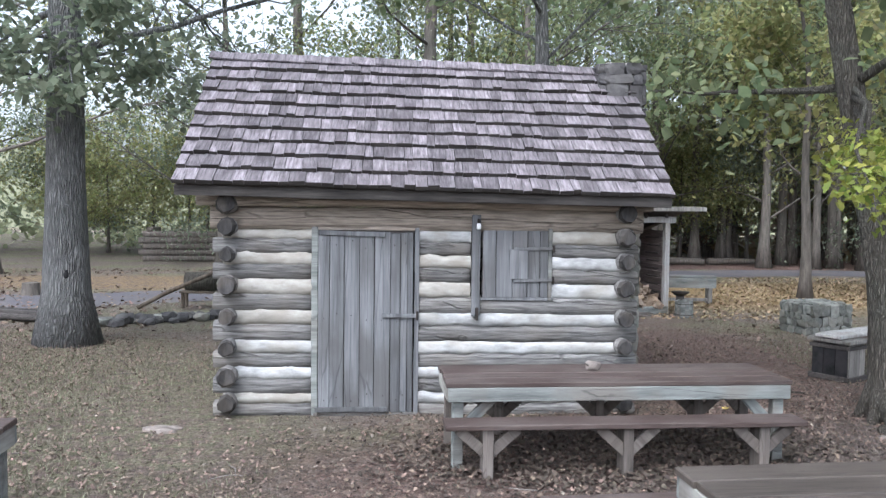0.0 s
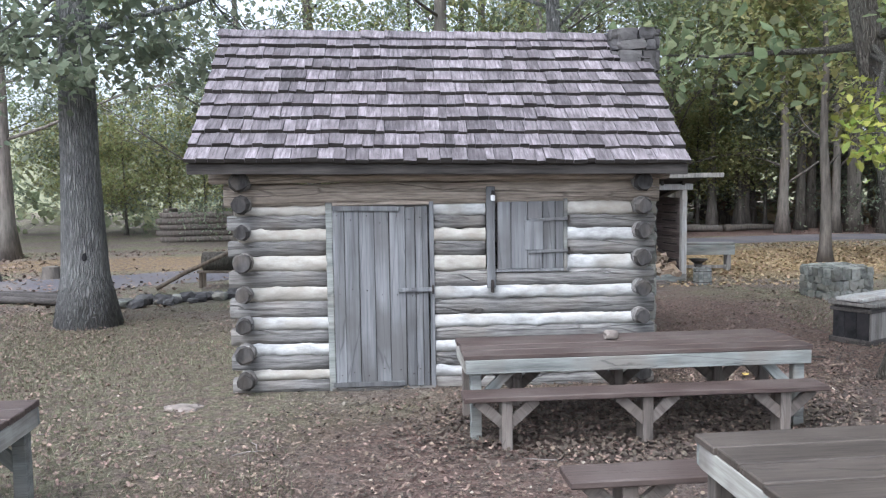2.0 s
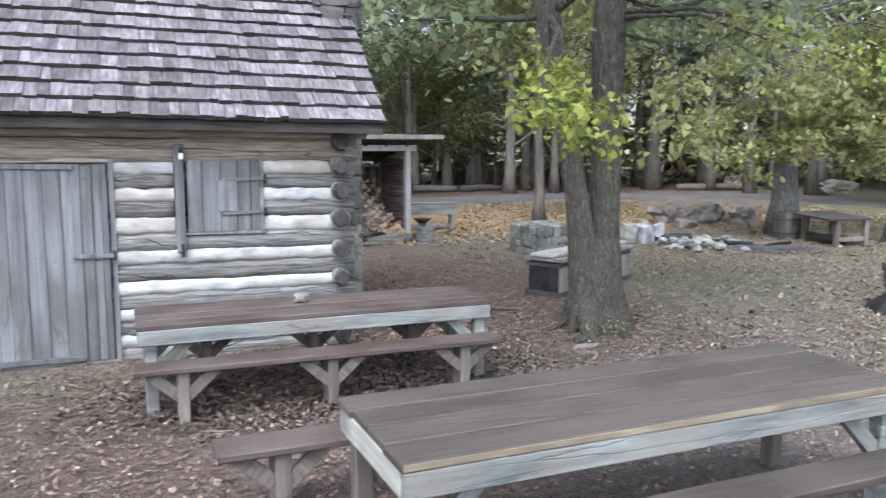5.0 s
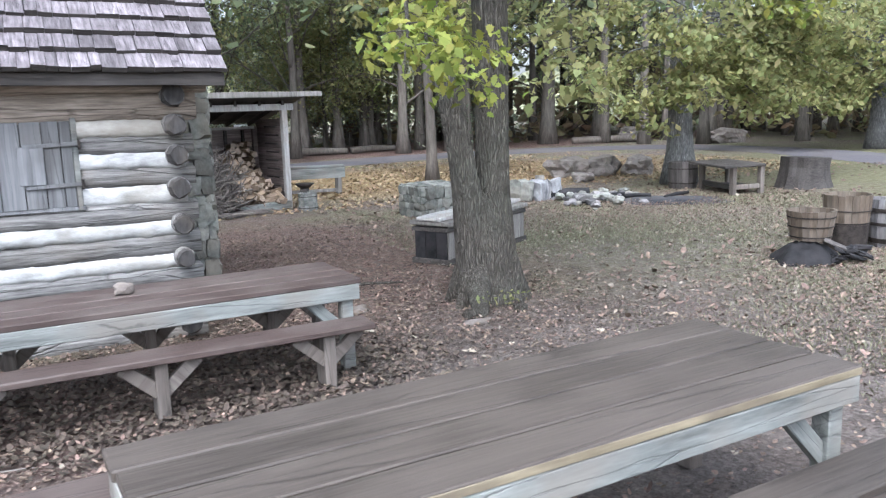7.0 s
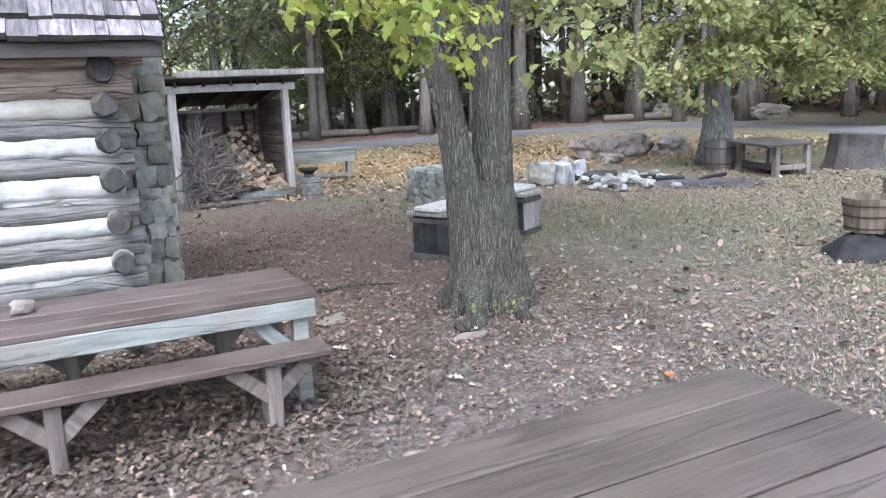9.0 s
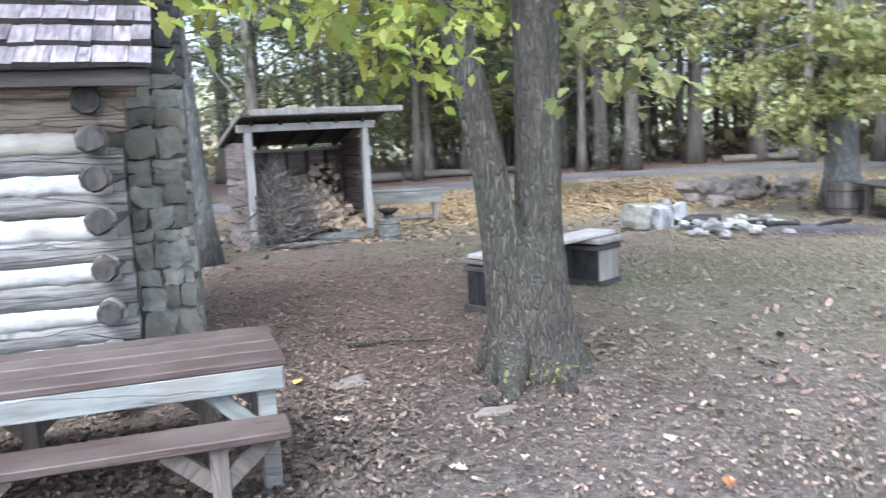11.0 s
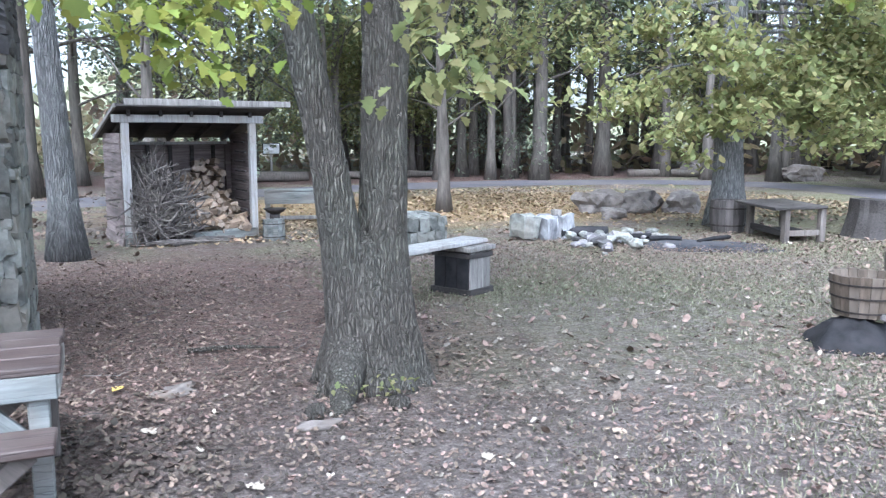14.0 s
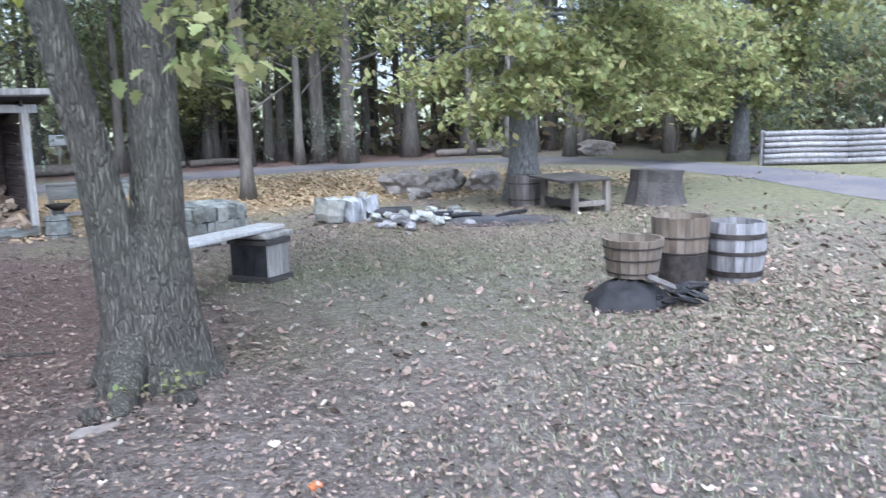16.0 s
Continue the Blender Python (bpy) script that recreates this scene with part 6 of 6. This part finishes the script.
def scatter(n, x0, x1, y0, y1, size, material, name, label, keep=None, lift=0.012, tilt=0.3):
    x, y = rgl.uniform(x0, x1, n), rgl.uniform(y0, y1, n)
    if keep is not None:
        k = keep(x, y)
        x, y = x[k], y[k]
    n = len(x)
    kk = np.clip((6.2 - y) / 6.5, 0, 1)
    z = 0.25 * kk * kk * (3 - 2 * kk) + lift + rgl.uniform(0, 0.02, n)
    a = rgl.uniform(0, 6.28, n)
    ux = np.stack([np.cos(a), np.sin(a), rgl.normal(0, tilt, n)], 1)
    vx = np.stack([-np.sin(a), np.cos(a), rgl.normal(0, tilt, n)], 1)
    c = np.stack([x, y, z], 1)
    s = (size * rgl.uniform(0.45, 1.3, n))[:, None]
    curl = rgl.uniform(-0.1, 0.28, n)[:, None] * s * np.array([0, 0, 1.0])
    v = np.empty((n, 8, 3))
    for k, (p, q, e) in enumerate(((-0.5, 0, 1), (-0.3, 0.22, 0.6), (-0.05, 0.2, 0), (0.12, 0.34, 0.7), (0.5, 0, 1), (0.15, -0.32, 0.7), (-0.05, -0.18, 0), (-0.32, -0.24, 0.6))):
        v[:, k] = c + s * (ux * p + vx * q) + curl * e
    tagged(new(name, leaf_mesh(name, v, material)), label, "fallen leaves", kind="stuff")


def off_road(x, y):
    return ~((x > -0.6) & (x < 2.7) & (y > 7.8) & (y < 10.9))


def patchy(scale, cut):
    def f(x, y):
        trodden = (((x - 2.0) / 2.8) ** 2 + ((y - 5.7) / 1.7) ** 2 < 1) & (rgl.uniform(0, 1, len(x)) < 0.65)
        return off_road(x, y) & ~trodden & (np.sin(x * scale + 1.3 * np.sin(y * scale * 0.7)) + np.sin(y * scale * 1.3 + 2.1) + rgl.normal(0, 0.8, len(x)) > cut)
    return f


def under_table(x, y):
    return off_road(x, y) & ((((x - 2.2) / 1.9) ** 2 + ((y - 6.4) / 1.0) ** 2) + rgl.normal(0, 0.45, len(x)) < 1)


scatter(110000, -7, 15, 2.0, 15, 0.034, M_LITTER, "fallen_leaves", "dry brown fallen leaves strewn over the ground", patchy(0.8, -0.2))
# leaf drift whose dark colour carries the table's shade
scatter(17000, -1.0, 5.4, 4.6, 8.0, 0.055, M_LITTER_DARK, "fallen_leaves", "thick drift of brown leaves under the table, darkened as its shade", under_table)
scatter(9000, 0, 12, 0.8, 8, 0.04, M_LITTER, "fallen_leaves", "dry brown fallen leaves strewn over the ground", off_road)
scatter(22000, 4, 21, 15, 25, 0.085, M_LITTER_GOLD, "golden_leaves", "drift of golden fallen leaves in the clearing", patchy(0.5, -0.6))
scatter(9000, -14, 4, 13, 27, 0.11, M_LITTER, "fallen_leaves", "dry brown fallen leaves strewn over the ground", patchy(0.5, -0.2))
scatter(5000, 6, 24, 4, 15, 0.1, M_LITTER, "fallen_leaves", "dry pale fallen leaves in thin grass", patchy(0.6, 0.0))
scatter(52000, -7, 15, 2.5, 14, 0.04, M_LITTER, "fallen_leaves", "curled brown and tan leaves over the ground", patchy(0.7, -0.1))
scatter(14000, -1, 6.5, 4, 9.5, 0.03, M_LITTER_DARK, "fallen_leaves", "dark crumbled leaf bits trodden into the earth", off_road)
scatter(1600, 6, 15, 3.2, 12, 0.06, M_LITTER_PALE, "bleached_leaves", "bleached pale fallen leaves in thin grass", patchy(0.6, -0.2))
scatter(700, -4, 8, 3, 14, 0.042, M_LITTER_PALE, "bleached_leaves", "bleached pale fallen leaves", off_road)


def grass(n, x0, x1, y0, y1, h, cut, label):
    x, y = rgl.uniform(x0, x1, n), rgl.uniform(y0, y1, n)
    k = patchy(0.9, cut)(x, y)
    x, y = x[k], y[k]
    n = len(x)
    kk = np.clip((6.2 - y) / 6.5, 0, 1)
    z = 0.25 * kk * kk * (3 - 2 * kk) - 0.005
    a = rgl.uniform(0, 6.28, n)
    hh = h * rgl.uniform(0.4, 1.3, n)
    lean = rgl.uniform(0.2, 1.1, n) * hh
    b = np.stack([x, y, z], 1)
    w = np.stack([-np.sin(a), np.cos(a), np.zeros(n)], 1) * 0.004
    t = b + np.stack([np.cos(a) * lean, np.sin(a) * lean, hh], 1)
    mid = b + np.stack([np.cos(a) * lean * 0.35, np.sin(a) * lean * 0.35, hh * 0.6], 1)
    v = np.stack([b - w, b + w, mid + w * 0.7, t, mid - w * 0.7], 1)
    tagged(new("grass", leaf_mesh("grass", v, M_GRASS)), label, "grass", kind="stuff")


grass(46000, -7, -0.6, 2.5, 13, 0.045, 0.0, "thin short grass among fallen leaves")
grass(70000, 5.8, 15, 2.5, 12.5, 0.04, -0.1, "thin short grass among fallen leaves")
twg = []
for i in range(130):
    x, y = rgw.uniform(-4, 12), rgw.uniform(3, 13)
    if -1.8 < x < 3.2 and y > 7.6:
        continue
    a, L = rgw.uniform(0, 6.28), rgw.uniform(0.06, 0.3)
    z = ground_z(x, y) + 0.015
    d = Vector((math.cos(a), math.sin(a), 0)) * L
    twg.append(tube_data([Vector((x, y, z)), Vector((x, y, z + 0.008)) + d * 0.5 + Vector((-d.y, d.x, 0)) * 0.1, Vector((x, y, z)) + d], [0.005, 0.005, 0.003], 4))
v, f = tube_data([Vector((4.25, 8.75, 0.03)), Vector((4.6, 8.72, 0.04)), Vector((4.95, 8.6, 0.03))], [0.022, 0.018, 0.01], 6)
tagged(new("fallen_branch", mesh_of("fallen_branch", v, f, M_BARK, True)), "thin dark branch lying on the ground", "branch")
tagged(new("ground_twigs", mesh_of("ground_twigs", *joined(twg), M_STICK)), "small dry twigs lying on the ground", "twigs", kind="stuff")
seedling = thing("seedling", "small pale green leafy seedlings at the tree's foot", "plant", pose(5.3, 7.12, 0.02))
part("leaves", leaf_mesh("leaves", lobed_leaves([Vector((RNG.uniform(-0.25, 0.2), RNG.uniform(-0.1, 0.08), RNG.uniform(0.05, 0.14))) for _ in range(16)], 3, 0.05, 0.05, 61), M_LEAF_YELLOW), M_LEAF_YELLOW, seedling)

# single bright leaves that stand out on the trodden ground
M_LEAF_RED = surf("red_fallen_leaf", (0.28, 0.085, 0.03), (0.42, 0.16, 0.05), 20, rough=0.6, bump=0.2)
M_LEAF_GOLD = surf("yellow_fallen_leaf", (0.4, 0.28, 0.07), (0.52, 0.4, 0.13), 20, rough=0.6, bump=0.2)
for x, y, size, material, colour in ((5.54, 5.38, 0.12, M_LEAF_RED, "orange-red"), (3.74, 7.95, 0.12, M_LEAF_GOLD, "yellow"), (3.91, 7.03, 0.14, M_LITTER_PALE, "bleached pale"), (5.59, 5.99, 0.12, M_LITTER_PALE, "bleached pale"), (4.37, 6.06, 0.13, M_LITTER_PALE, "bleached pale")):
    outline = LOBES + [(p, -q) for p, q in LOBES[-2:0:-1]]
    bm = bmesh.new()
    face = bm.faces.new([bm.verts.new((p * size, q * size, size * (0.5 * abs(q) + 0.35 * p * p))) for p, q in outline])
    bmesh.ops.poke(bm, faces=[face])
    bmesh.ops.solidify(bm, geom=bm.faces[:], thickness=0.0015)
    ob = link_bm("fallen_leaf", bm, material)
    ob.matrix_basis = pose(x, y, ground_z(x, y) + 0.012, 0, 0, x * 400 % 360)
    tagged(ob, colour + " lobed oak leaf lying on the trodden earth", "leaf", "single fallen leaves")
